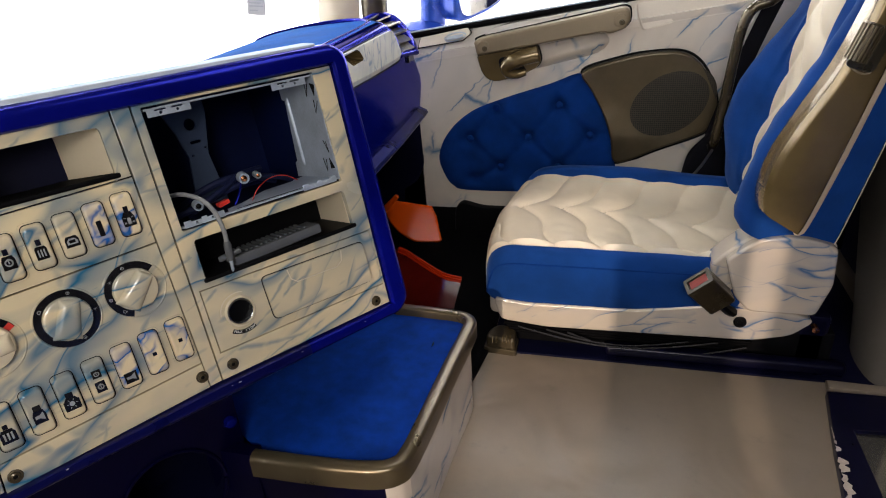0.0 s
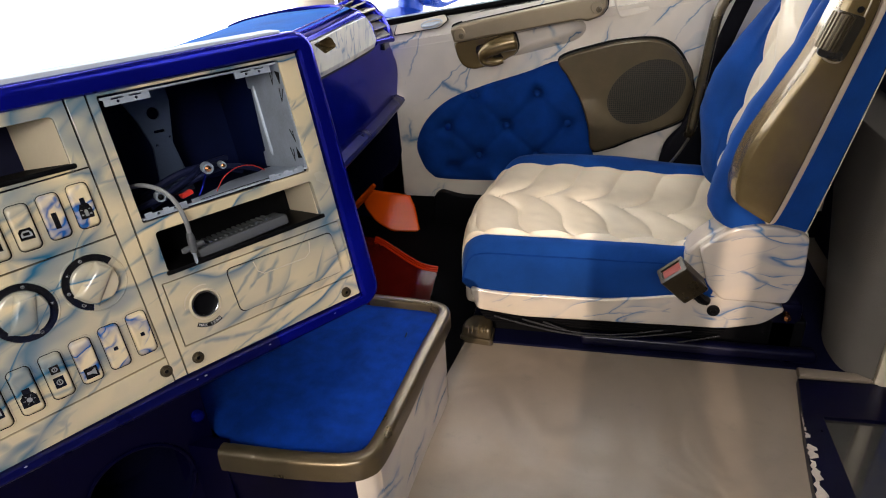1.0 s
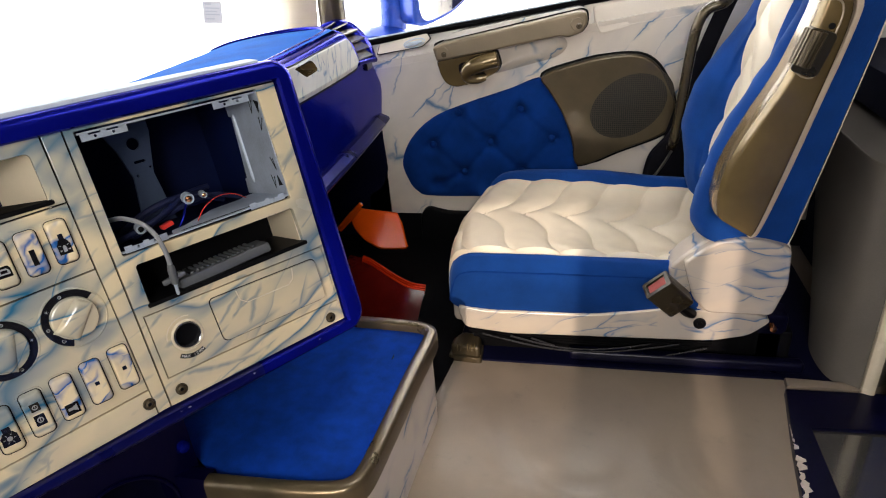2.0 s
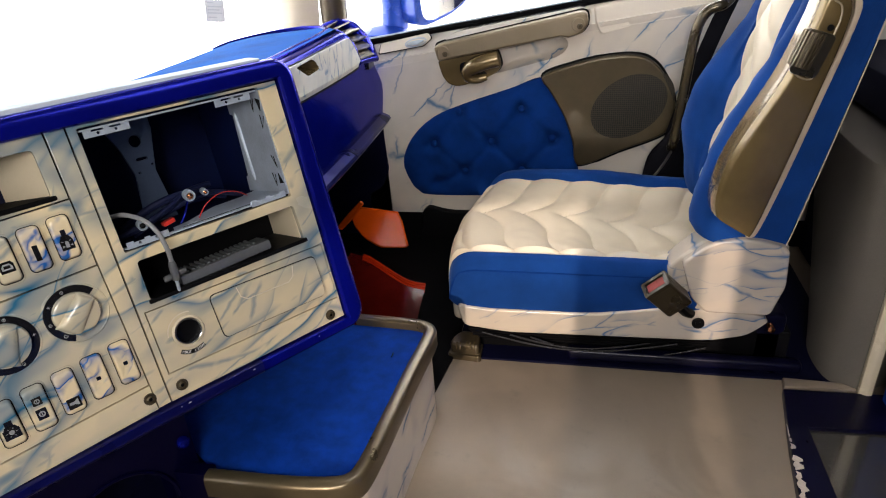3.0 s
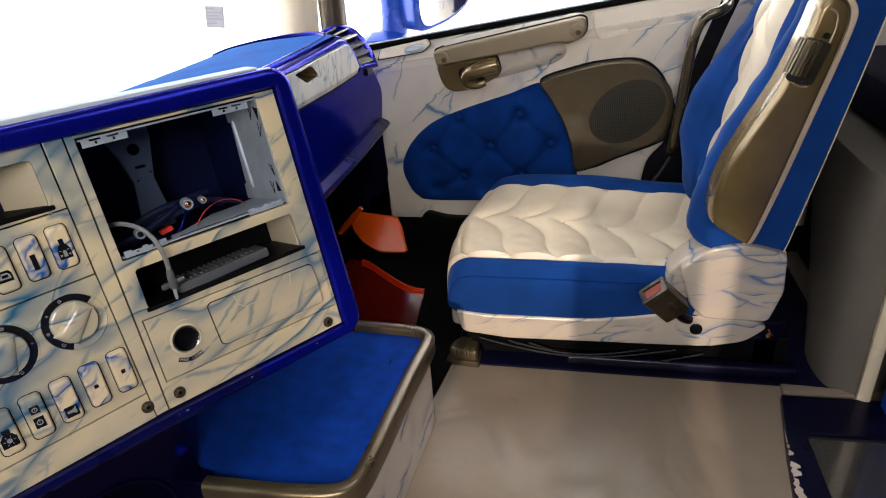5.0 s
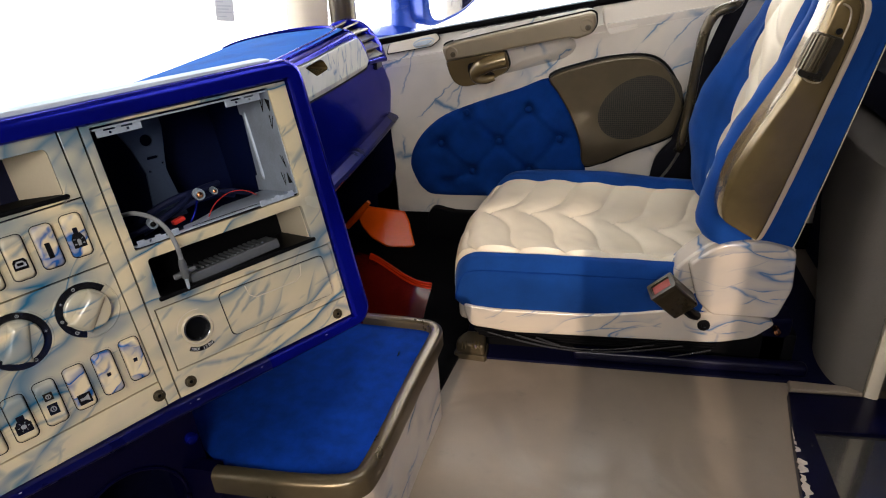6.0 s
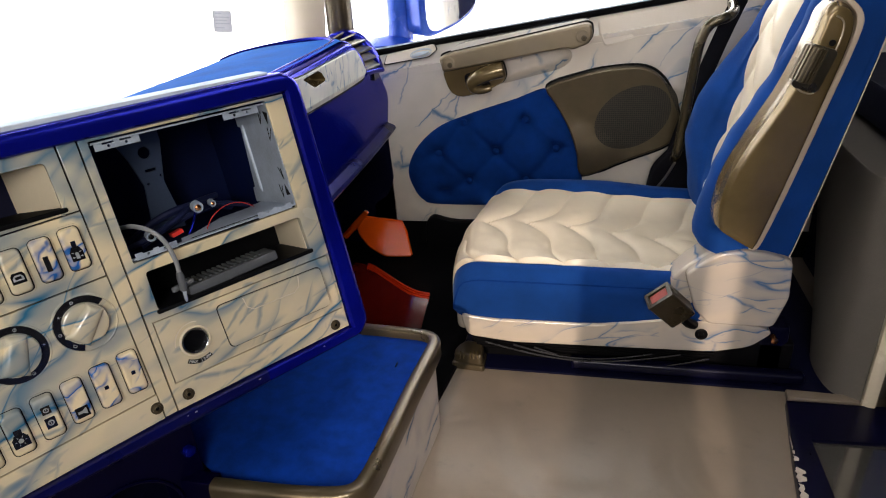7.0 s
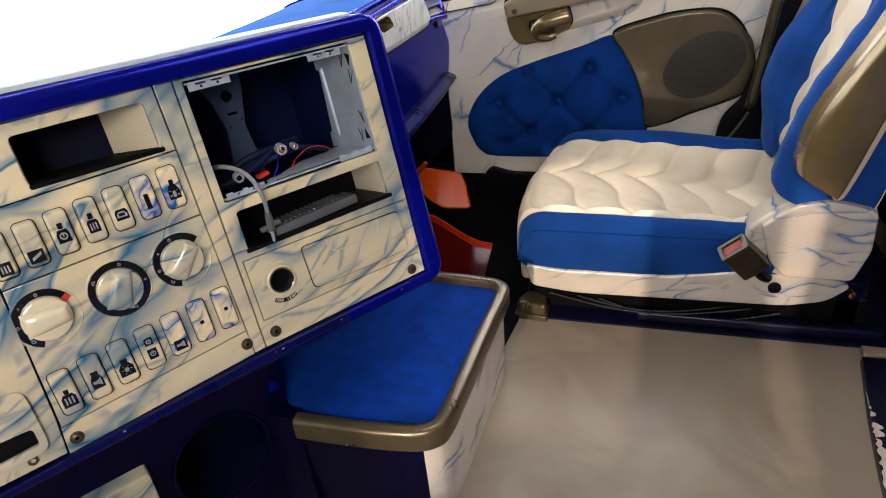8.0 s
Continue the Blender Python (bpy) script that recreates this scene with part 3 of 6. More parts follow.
c("cubby_plate", slab(slant([(-0.192, 0.2488), (0.0013, 0.2448), (0.0008, 0.3122), (-0.192, 0.3185)]), PB, PF, 0.0012, 2, [cubby_hole], 0.0025), marble_console)
tray = c("storage_tray", merge(box(-0.139, -0.135, 0.243, 0.304, -0.09, -0.005), sheet(lambda u, v: (-0.0115 - 0.032 * u, 0.243 + 0.061 * v, -0.0045 - 0.085 * u), 2, 2), box(-0.139, -0.0095, 0.300, 0.304, -0.09, -0.005)), cream_paint, "cream tray walls")
c("tray_mat", box(-0.136, -0.008, 0.2462, 0.2515, -0.09, 0.0050, 0.002), rubber, "black rubber mat", tray)
c("tray_back", box(-0.139, -0.0095, 0.243, 0.304, -0.094, -0.09), dark_navy, "", tray)
left_panel = [(-0.53, -0.019), (-0.2050, -0.0145), (-0.2012, 0.0235), (-0.1940, 0.17), (-0.1930, 0.31), (-0.53, 0.306)]
c("left_panel", slab(left_panel, PB, PF + 0.0015, 0.0015, 2, [rounded([(-0.33, 0.0), (-0.222, 0.006), (-0.222, 0.026), (-0.33, 0.03)], 0.004)]), marble_console, "cream marbled panel beside the instruments")
c("slot_cap", slab(rounded([(-0.34, -0.004), (-0.2145, 0.0), (-0.2145, 0.07), (-0.34, 0.075)], 0.012), 0.004, 0.009, 0.003, 2, [rounded([(-0.33, 0.004), (-0.222, 0.009), (-0.222, 0.028), (-0.33, 0.03)], 0.004)]), marble_console, "raised cream bezel")

# right panel: radio opening, shelf slot, ashtray plate
RP = [(0.0205, -0.0065), (0.2595, -0.0065), (0.2585, 0.312), (0.0225, 0.312)]
RADIO, SHELF = rounded([(0.0315, 0.1735), (0.2355, 0.1725), (0.2335, 0.3085), (0.0315, 0.3085)], 0.002), rounded([(0.0385, 0.1145), (0.2355, 0.1135), (0.2335, 0.1595), (0.0395, 0.1600)], 0.004)
PLATE = [(0.0275, 0.0255), (0.2575, 0.0215), (0.2560, 0.0995), (0.0275, 0.1035)]
c("right_panel", slab(RP, PB, PF, 0.0014, 2, [RADIO, SHELF, PLATE]), marble_console, "cream marbled panel round the empty radio slot")
c("panel_board", slab([(0.021, -0.006), (0.259, -0.006), (0.258, 0.312), (0.022, 0.312)], -0.013, -0.006, 0, 1, [rect(0.031, 0.236, 0.172, 0.309), rect(0.038, 0.236, 0.113, 0.161)]), black)
plate_in = [(x + (0.0009 if x < 0.1 else -0.0009), y + (0.0009 if y < 0.06 else -0.0009)) for x, y in PLATE]
c("ashtray_plate", slab(plate_in, PB, PF - 0.0004, 0.001, 2, [circle(0.064, 0.064, 0.0152, 32)]), marble_console, "cream marbled plate with a lighter socket")
c("ashtray_flap", slab(rounded([(0.1005, 0.0375), (0.2415, 0.0335), (0.2400, 0.0885), (0.0985, 0.0925)], 0.007), PF - 0.0004, PF + 0.0032, 0.0014), marble_console, "raised cream marbled ashtray flap")
c("flap_seam", slab(rounded([(0.0995, 0.0365), (0.2425, 0.0325), (0.2410, 0.0895), (0.0975, 0.0935)], 0.0075), PF - 0.0006, PF + 0.0001), black)
c("flap_grip", tube([(0.131, 0.0905, PF + 0.0030), (0.133, 0.078, PF + 0.0034), (0.140, 0.072, PF + 0.0034), (0.196, 0.0705, PF + 0.0034), (0.204, 0.0755, PF + 0.0034), (0.207, 0.0885, PF + 0.003)], 0.0007, 6), cream_paint)
socket = c("lighter_socket", place(turned([(0.0186, 0), (0.0182, 0.0014), (0.0174, 0.0022), (0.0164, 0.0024), (0.0156, 0.0014), (0.0150, -0.004), (0.0149, -0.01)], 40), Matrix.Translation((0.064, 0.064, PF - 0.0004))), cream_paint, "cream socket rim")
c("socket_tube", place(turned([(0.0149, 0.0), (0.0147, 0.0012), (0.0138, 0.0008), (0.0136, -0.004), (0.0134, -0.036), (0.001, -0.036)], 36), Matrix.Translation((0.064, 0.064, PF))), mat("bright_socket_steel", (0.32, 0.33, 0.36), 0.16, 0.9, 0, 0.15, 80, 500, 0.04), "bright metal socket tube", socket)
c("socket_contact", place(turned([(0.004, -0.036), (0.004, -0.026), (0.001, -0.024)], 14), Matrix.Translation((0.064, 0.064, PF))), black, "", socket)


def arc_band(cx, cy, r0, r1, a0, a1, z0, z1, n=24):
    a = [radians(a0 + (a1 - a0) * k / n) for k in range(n + 1)]
    return slab([(cx + r1 * math.cos(t), cy + r1 * math.sin(t)) for t in a] + [(cx + r0 * math.cos(t), cy + r0 * math.sin(t)) for t in reversed(a)], z0, z1)


def text_mesh(body, size):
    cu = bpy.data.curves.new("text", "FONT")
    cu.body, cu.size, cu.extrude, cu.align_x, cu.align_y = body, size, 0.0002, "CENTER", "CENTER"
    ob = new("text", cu)
    me = bpy.data.meshes.new_from_object(ob.evaluated_get(bpy.context.evaluated_depsgraph_get()))
    bpy.data.objects.remove(ob)
    bpy.data.curves.remove(cu)
    bm = bmesh.new()
    bm.from_mesh(me)
    bpy.data.meshes.remove(me)
    return bm


c("rating_band", arc_band(0.064, 0.064, 0.0225, 0.0275, -128, -62, PF - 0.0003, PF + 0.0002), black, "black band with the power rating", socket)
for k, ch in enumerate("MAX 120W"):
    if ch != " ":
        a = radians(-125 + 60 * (k + 0.5) / 8)
        c("rating_letter", place(text_mesh(ch, 0.0048), Matrix.Translation((0.064 + 0.025 * math.cos(a), 0.064 + 0.025 * math.sin(a), PF + 0.0004)) @ pose(0, 0, 0, 0, 0, math.degrees(a) + 90)), white_print, "", socket)
c("socket_mark", arc_band(0.064, 0.064, 0.0225, 0.0235, 70, 175, PF - 0.0004, PF + 0.0004), cream_paint, "", socket)


def screw(u, v, r=0.0052):
    s = c("screw", place(turned([(r * 1.35, 0), (r * 1.3, 0.0012), (r, 0.0016), (r * 0.95, 0.0008), (r * 0.9, 0.0022), (r * 0.45, 0.0030), (r * 0.42, 0.0010), (0.0003, 0.0008)], 18), Matrix.Translation((u, v, PF))), bronze_matt, "recessed bronze screw")
    c("screw_recess", place(slab(circle(0, 0, r * 0.5, 12), 0.0008, 0.0013), Matrix.Translation((u, v, PF))), black, "", s)


for u, v in ((-0.192, -0.004), (-0.0, 0.0085), (0.0365, 0.0075), (0.2395, 0.0035), (-0.2335, -0.005)):
    screw(u, v)


# rocker switches, each with a small printed symbol
def symbol(kind, w, h):
    """A dark plate with a pale pictogram, centred at the origin."""
    plate_bm, marks = slab(rect(-w / 2, w / 2, -h / 2, h / 2, 0.0004, 2), 0, 0.0003), []
    z0, z1 = 0.0003, 0.0005
    if kind == "bars":
        marks = [slab(rect(-0.30 * w + k * 0.24 * w, -0.18 * w + k * 0.24 * w, -0.3 * h, 0.25 * h), z0, z1) for k in range(3)]
    elif kind == "sun":
        marks = [slab(circle(0, 0, 0.17 * w, 12), z0, z1)] + [slab([(math.cos(a) * 0.25 * w - math.sin(a) * 0.03 * w, math.sin(a) * 0.25 * w + math.cos(a) * 0.03 * w), (math.cos(a) * 0.4 * w, math.sin(a) * 0.4 * w), (math.cos(a) * 0.25 * w + math.sin(a) * 0.03 * w, math.sin(a) * 0.25 * w - math.cos(a) * 0.03 * w)], z0, z1) for a in (math.pi / 3 * k for k in range(6))]
    elif kind == "lamp":
        marks = [slab([(-0.14 * w, -0.35 * h), (0.14 * w, -0.35 * h), (0.14 * w, 0.0), (0.07 * w, 0.1 * h), (-0.07 * w, 0.1 * h), (-0.14 * w, 0.0)], z0, z1)] + [slab([(s * 0.22 * w, y), (s * 0.4 * w, y + 0.06 * h * (1 if k else -1)), (s * 0.4 * w, y + 0.09 * h), (s * 0.22 * w, y + 0.05 * h)], z0, z1) for s in (1, -1) for k, y in enumerate((-0.25 * h, 0.05 * h))]
    elif kind == "car":
        marks = [slab([(-0.38 * w, -0.25 * h), (0.38 * w, -0.25 * h), (0.38 * w, 0.05 * h), (0.2 * w, 0.3 * h), (-0.2 * w, 0.3 * h), (-0.38 * w, 0.05 * h)], z0, z1, 0, 1, [rect(-0.22 * w, 0.22 * w, -0.12 * h, 0.14 * h)])]
    elif kind == "flag":
        marks = [slab([(-0.32 * w, -0.3 * h), (0.32 * w, 0.05 * h), (0.32 * w, 0.3 * h), (-0.32 * w, -0.05 * h)], z0, z1)]
    elif kind == "horn":
        marks = [slab([(-0.35 * w, -0.12 * h), (0.0, -0.12 * h), (0.34 * w, -0.32 * h), (0.34 * w, 0.32 * h), (0.0, 0.12 * h), (-0.35 * w, 0.12 * h)], z0, z1)]
    elif kind == "ring":
        marks = [slab(circle(0, 0, 0.32 * w, 16), z0, z1, 0, 1, [circle(0, 0, 0.2 * w, 16)]), slab(rect(-0.05 * w, 0.05 * w, -0.1 * h, 0.3 * h), z0, z1)]
    return plate_bm, (merge(*marks) if marks else None)


def rocker(u, v, w, h, marks, paint):
    """marks: (kind, dv, width, height) from the switch's centre."""
    well = c("switch_well", slab(rect(u - w / 2 - 0.0022, u + w / 2 + 0.0022, v - h / 2 - 0.0022, v + h / 2 + 0.0022, 0.006), PF - 0.0008, PF + 0.0006, 0.0003), marble_console)
    def top(y):
        return 0.0056 + 0.0030 * (2 * abs(y + 0.002) / h) ** 1.6

    body = pillow(rect(-w / 2, w / 2, -h / 2, h / 2, 0.0048), (0, 0), 12, lambda x, y, r: top(y) * (1 - r**7) ** 0.5 if r < 1 else 0.0)
    key = c("rocker_switch", place(body, Matrix.Translation((u, v, PF))), paint, "cream marbled rocker key")
    c("switch_gap", slab(rect(u - w / 2 - 0.0006, u + w / 2 + 0.0008, v - h / 2 - 0.0007, v + h / 2 + 0.0005, 0.0055), PF, PF + 0.0009), black, "", well)
    for kind, dv, sw, sh in marks:
        plate_bm, mark = symbol(kind, sw, sh)
        m = Matrix.Translation((u, v + dv, PF + top(dv) + 0.0005)) @ pose(0, 0, 0, math.degrees(math.atan((top(dv + 0.003) - top(dv - 0.003)) / 0.006)))
        c("symbol_plate", place(plate_bm, m), black_gloss, "dark printed symbol", key)
        if mark:
            c("symbol", place(mark, m), grey_plastic, "", key)


UPPER = [("lamp", -0.005, 0.012, 0.015), ("plain", -0.004, 0.0048, 0.016), ("car", -0.006, 0.0125, 0.011), ("bars", -0.006, 0.0105, 0.013), ("ring", -0.004, 0.0115, 0.013), ("flag", -0.012, 0.0135, 0.0125), ("bars", -0.012, 0.0115, 0.0125)]
for k, mk in enumerate(UPPER):
    u = -0.0165 - 0.0276 * k
    extra = [("plain", mk[1] + 0.0105, 0.0045, 0.006)] if k in (0, 3, 4) else []
    rocker(u, 0.2105 + 0.075 * u, 0.0195, 0.0455, [mk] + extra, marble_switch if k < 2 else marble_console)
LOWER = [("plain", 0.0, 0.0042, 0.0042), ("plain", -0.001, 0.0042, 0.004), ("horn", -0.012, 0.0125, 0.0115), ("ring", -0.006, 0.0095, 0.0115), ("sun", -0.008, 0.0145, 0.0135), ("horn", -0.005, 0.0115, 0.0135), ("bars", -0.008, 0.0135, 0.0135)]
for k, mk in enumerate(LOWER):
    u = -0.0095 - 0.0289 * k
    extra = [("ring", 0.0085, 0.0085, 0.009)] if k == 3 else [("plain", mk[1] + 0.0095, 0.007, 0.0055)] if k in (4, 5) else [("plain", mk[1] + 0.0095, 0.0045, 0.005)] if k == 6 else []
    rocker(u, 0.0625 + 0.083 * u, 0.0200, 0.0490, [mk] + extra, marble_switch if k < 3 else marble_console)


# heater dials with dark scales
def dial(u, v, grip_turn, a0, a1, paint, red=False):
    base = c("dial_scale", arc_band(u, v, 0.0218, 0.0295, a0, a1, PF - 0.0004, PF + 0.0006, 40), black_gloss, "gloss black dial scale with pale marks")
    knob = c("dial_knob", place(turned([(0.0225, 0), (0.0225, 0.0035), (0.0215, 0.0062), (0.0190, 0.0074), (0.0005, 0.0082)], 40), Matrix.Translation((u, v, PF))), paint, "cream heater knob")

    def bar(a, b):
        x, y = 2 * a - 1, 2 * b - 1
        hump = max(0.0, 1 - abs(y) ** 3.2) ** 0.65 * max(0.0, 1 - abs(x) ** 5) ** 0.55
        return (x * 0.0205, y * (0.0112 - 0.0018 * x), 0.0060 + (0.0078 + 0.0014 * x) * hump)

    c("grip", place(sheet(bar, 24, 18), Matrix.Translation((u, v, PF)) @ pose(0, 0, 0, 0, 0, grip_turn)), paint, "", knob)
    c("dial_bezel", place(turned([(0.0322, 0.0), (0.0316, 0.0010), (0.0306, 0.0014), (0.0299, 0.0010), (0.0297, 0.0)], 48), Matrix.Translation((u, v, PF - 0.0006))), marble_console, "", base)
    for k in range(5):
        a = radians(a0 + (a1 - a0) * (k + 0.5) / 5)
        p, mk = symbol(("plain", "ring", "sun", "ring", "car")[k], 0.0055, 0.0055)
        p.free()
        if mk:
            c("scale_mark", place(mk, Matrix.Translation((u + 0.0256 * math.cos(a), v + 0.0256 * math.sin(a), PF + 0.0004)) @ pose(0, 0, 0, 0, 0, math.degrees(a) - 90)), grey_plastic, "", base)
    if red:
        a = radians(a0 + 6)
        c("red_mark", place(slab(rect(-0.0035, 0.0035, -0.003, 0.003, 0.001), 0.0004, 0.001), Matrix.Translation((u + 0.0256 * math.cos(a), v + 0.0256 * math.sin(a), PF)) @ pose(0, 0, 0, 0, 0, math.degrees(a))), red_mark, "red warm mark", base)


knob_paint = mat("cream_knob_paint", (0.70, 0.60, 0.43), 0.16, coat=0.6, vary=0.05, relief=0.02)
dial(-0.033, 0.1315, 48, 38, 250, marble_console)
dial(-0.100, 0.1265, 70, -180, 179.9, marble_console)
dial(-0.1695, 0.1255, 0, 25, 245, knob_paint, True)

# radio cage: right and top sheets, toothed lips, rear strap
INTO = Matrix(((0, 0, 1, 0), (0, 1, 0, 0), (1, 0, 0, 0), (0, 0, 0, 1)))  # outline in depth and height
FLAT = Matrix(((1, 0, 0, 0), (0, 0, 1, 0), (0, 1, 0, 0), (0, 0, 0, 1)))  # outline in width and depth
cage_side = [(0.0, 0.176), (0.0, 0.3065), (-0.085, 0.3065), (-0.104, 0.2955), (-0.104, 0.283), (-0.096, 0.2815), (-0.108, 0.199), (-0.115, 0.197), (-0.118, 0.177)]
cage = c("radio_cage", place(slab(cage_side, 0.2335, 0.2352), INTO), zinc, "galvanised metal radio cage")
c("cage_top", slab(rect(0.034, 0.232, 0.3045, 0.3065), -0.05, -0.002), zinc, "", cage)
cage_floor = [(0.033, 0.001), (0.2345, 0.001), (0.2345, -0.100), (0.214, -0.096), (0.206, -0.086), (0.165, -0.082), (0.150, -0.068), (0.114, -0.037), (0.096, -0.030), (0.090, -0.008), (0.033, -0.008)]
c("cage_bottom", place(slab(cage_floor, 0.1758, 0.1774), FLAT), zinc, "", cage)
c("cage_seam", tube([(0.100, 0.1776, -0.0075), (0.232, 0.1776, -0.0075)], 0.0005, 6), black, "", cage)
for u0, u1, v in ((0.036, 0.082, 0.3015), (0.178, 0.222, 0.3015), (0.036, 0.082, 0.1795), (0.183, 0.229, 0.1785)):
    pts = [(u0, v - 0.0045), (u1, v - 0.0045), (u1, v + 0.003), (u1 - 0.008, v + 0.003), (u1 - 0.008, v + 0.0012), (u1 - 0.020, v + 0.0012), (u1 - 0.020, v + 0.003), (u0 + 0.02, v + 0.003), (u0 + 0.02, v + 0.0012), (u0 + 0.008, v + 0.0012), (u0 + 0.008, v + 0.003), (u0, v + 0.003)]
    lip = c("cage_lip", slab(pts, -0.001, 0.0012, 0.0004, 1, [circle(u0 + 0.014, v - 0.0012, 0.0016, 10), circle(u1 - 0.014, v - 0.0012, 0.0016, 10)]), zinc, "", cage)
for solid, tri in ((False, ((-0.027, 0.297), (-0.020, 0.297), (-0.028, 0.282))), (True, ((-0.013, 0.297), (-0.002, 0.294), (-0.008, 0.281))), (False, ((-0.013, 0.2765), (-0.004, 0.2745), (-0.015, 0.260))), (False, ((-0.016, 0.226), (-0.010, 0.224), (-0.008, 0.210))), (False, ((-0.028, 0.203), (-0.020, 0.201), (-0.024, 0.186))), (True, ((-0.011, 0.203), (-0.003, 0.190), (-0.013, 0.189)))):
    if solid:
        c("spring_slot", place(slab(tri, 0.2328, 0.2336), INTO), black, "black punched opening", cage)
    else:
        c("spring_tongue", tube([(0.2333, v, z) for z, v in (tri[0], tri[2], tri[1])], 0.0006, 6), black, "dark cut line of a spring tongue", cage)
c("cage_rib", tube([(0.2343, 0.2845, -0.0875), (0.2338, 0.278, -0.087), (0.2338, 0.20, -0.087), (0.2343, 0.193, -0.0875)], [0.002, 0.0036, 0.0036, 0.002], 10), zinc, "", cage)
strap = [(x + 0.051, y + 0.002) for x, y in [(0.045, 0.17), (0.088, 0.17), (0.080, 0.235), (0.086, 0.262), (0.092, 0.288), (0.092, 0.312), (0.036, 0.312), (0.036, 0.295), (0.046, 0.27), (0.054, 0.235)]]
c("rear_strap", slab(strap, -0.15, -0.147, 0.0005, 1, [circle(0.1185, 0.2785, 0.0075, 20), circle(0.1105, 0.2385, 0.0016, 8), circle(0.1295, 0.2455, 0.0016, 8), rect(0.112, 0.126, 0.2535, 0.257, 0.0015, 3)]), mat("dull_grey_steel", (0.06, 0.088, 0.16), 0.5, 0.3), "grey punched metal strap", cage)

c("slot_wall", merge(box(0.2375, 0.2405, 0.168, 0.311, -0.225, -0.014), box(0.028, 0.2405, 0.166, 0.169, -0.225, -0.014)), slot_navy, "dark navy wall inside the radio slot")

# shelf slot
shelf = c("shelf_slot", merge(box(0.234, 0.238, 0.111, 0.162, -0.085, -0.0055), box(0.036, 0.238, 0.160, 0.163, -0.085, -0.0055)), cream_paint, "cream side of the shelf slot")
c("shelf_floor", box(0.036, 0.239, 0.1100, 0.1155, -0.085, 0.0052, 0.002), black, "black ribbed shelf lip", shelf)
c("shelf_back", box(0.036, 0.238, 0.111, 0.162, -0.089, -0.085), black, "", shelf)

# things lying in the openings
CM = CONSOLE
connector_grey = mat("dark_grey_plastic", (0.085, 0.09, 0.10), 0.5, vary=0.15, relief=0.1)
grey_box = thing("ribbed_connector", CM, "grey ribbed plastic connector lying in the console shelf", "connector")
part("body", place(box(-0.058, 0.058, -0.0062, 0.0062, -0.018, 0.018, 0.003), Matrix.Translation((0.135, 0.1215, -0.02)) @ pose(0, 0, 0, 0, 0, 2)), connector_grey, grey_box)
for k in range(14):
    part("rib", place(box(-0.0018, 0.0018, -0.001, 0.0012, -0.015, 0.015, 0.0005), Matrix.Translation((0.088 + 0.0065 * k, 0.1279 + 0.0002 * k, -0.02))), connector_grey, grey_box)

aerial = thing("aerial_cable", CM, "grey aerial cable hanging out of the empty radio slot", "cable")
path = [(0.040, 0.205, -0.075), (0.040, 0.209, -0.04), (0.047, 0.2105, -0.01), (0.0585, 0.202, 0.010), (0.0665, 0.186, 0.016), (0.070, 0.165, 0.016), (0.0705, 0.148, 0.012)]
part("lead", tube(curve_through(path, 8, False), 0.0026, 10), grey_plastic, aerial)
part("plug", tube([(0.0705, 0.150, 0.012), (0.0704, 0.146, 0.0118), (0.0702, 0.143, 0.0115), (0.070, 0.130, 0.009), (0.0698, 0.127, 0.0086), (0.0697, 0.1265, 0.0085)], [0.0030, 0.0040, 0.0044, 0.0044, 0.0040, 0.003], 14), connector_grey, aerial)
part("cross_bar", tube([(0.058, 0.131, 0.006), (0.060, 0.131, 0.006), (0.082, 0.1335, 0.006), (0.084, 0.1337, 0.006)], [0.0028, 0.0036, 0.0032, 0.002], 10), connector_grey, aerial)
part("tip", tube([(0.0697, 0.127, 0.0085), (0.0694, 0.1155, 0.0065), (0.0692, 0.113, 0.006)], [0.0022, 0.002, 0.001], 8), zinc, aerial)

loom = thing("wiring_loom", CM, "dark blue and red wires with plugs lying in the radio slot", "wiring")
loom_tape = mat("dark_loom_tape", (0.008, 0.012, 0.05), 0.6, vary=0.4, relief=0.2, spec=0.2)
wires = [([(0.05, 0.178, -0.10), (0.085, 0.198, -0.08), (0.12, 0.205, -0.075), (0.155, 0.200, -0.085), (0.19, 0.184, -0.10)], 0.0048, loom_tape),
         ([(0.04, 0.18, -0.06), (0.075, 0.188, -0.05), (0.11, 0.198, -0.06), (0.14, 0.206, -0.08), (0.175, 0.205, -0.10)], 0.004, loom_tape),
         ([(0.06, 0.176, -0.07), (0.10, 0.190, -0.065), (0.16, 0.198, -0.07), (0.21, 0.18, -0.09)], 0.0035, loom_tape),
         ([(0.128, 0.178, -0.03), (0.142, 0.19, -0.035), (0.165, 0.196, -0.045), (0.188, 0.192, -0.055), (0.205, 0.181, -0.06)], 0.0006, red_mark),
         ([(0.106, 0.179, -0.03), (0.115, 0.187, -0.035), (0.128, 0.20, -0.05), (0.135, 0.205, -0.06)], 0.0012, royal_paint)]
for pts, r, material in wires:
    part("wire", tube(curve_through(pts, 6, False), r, 8), material, loom)
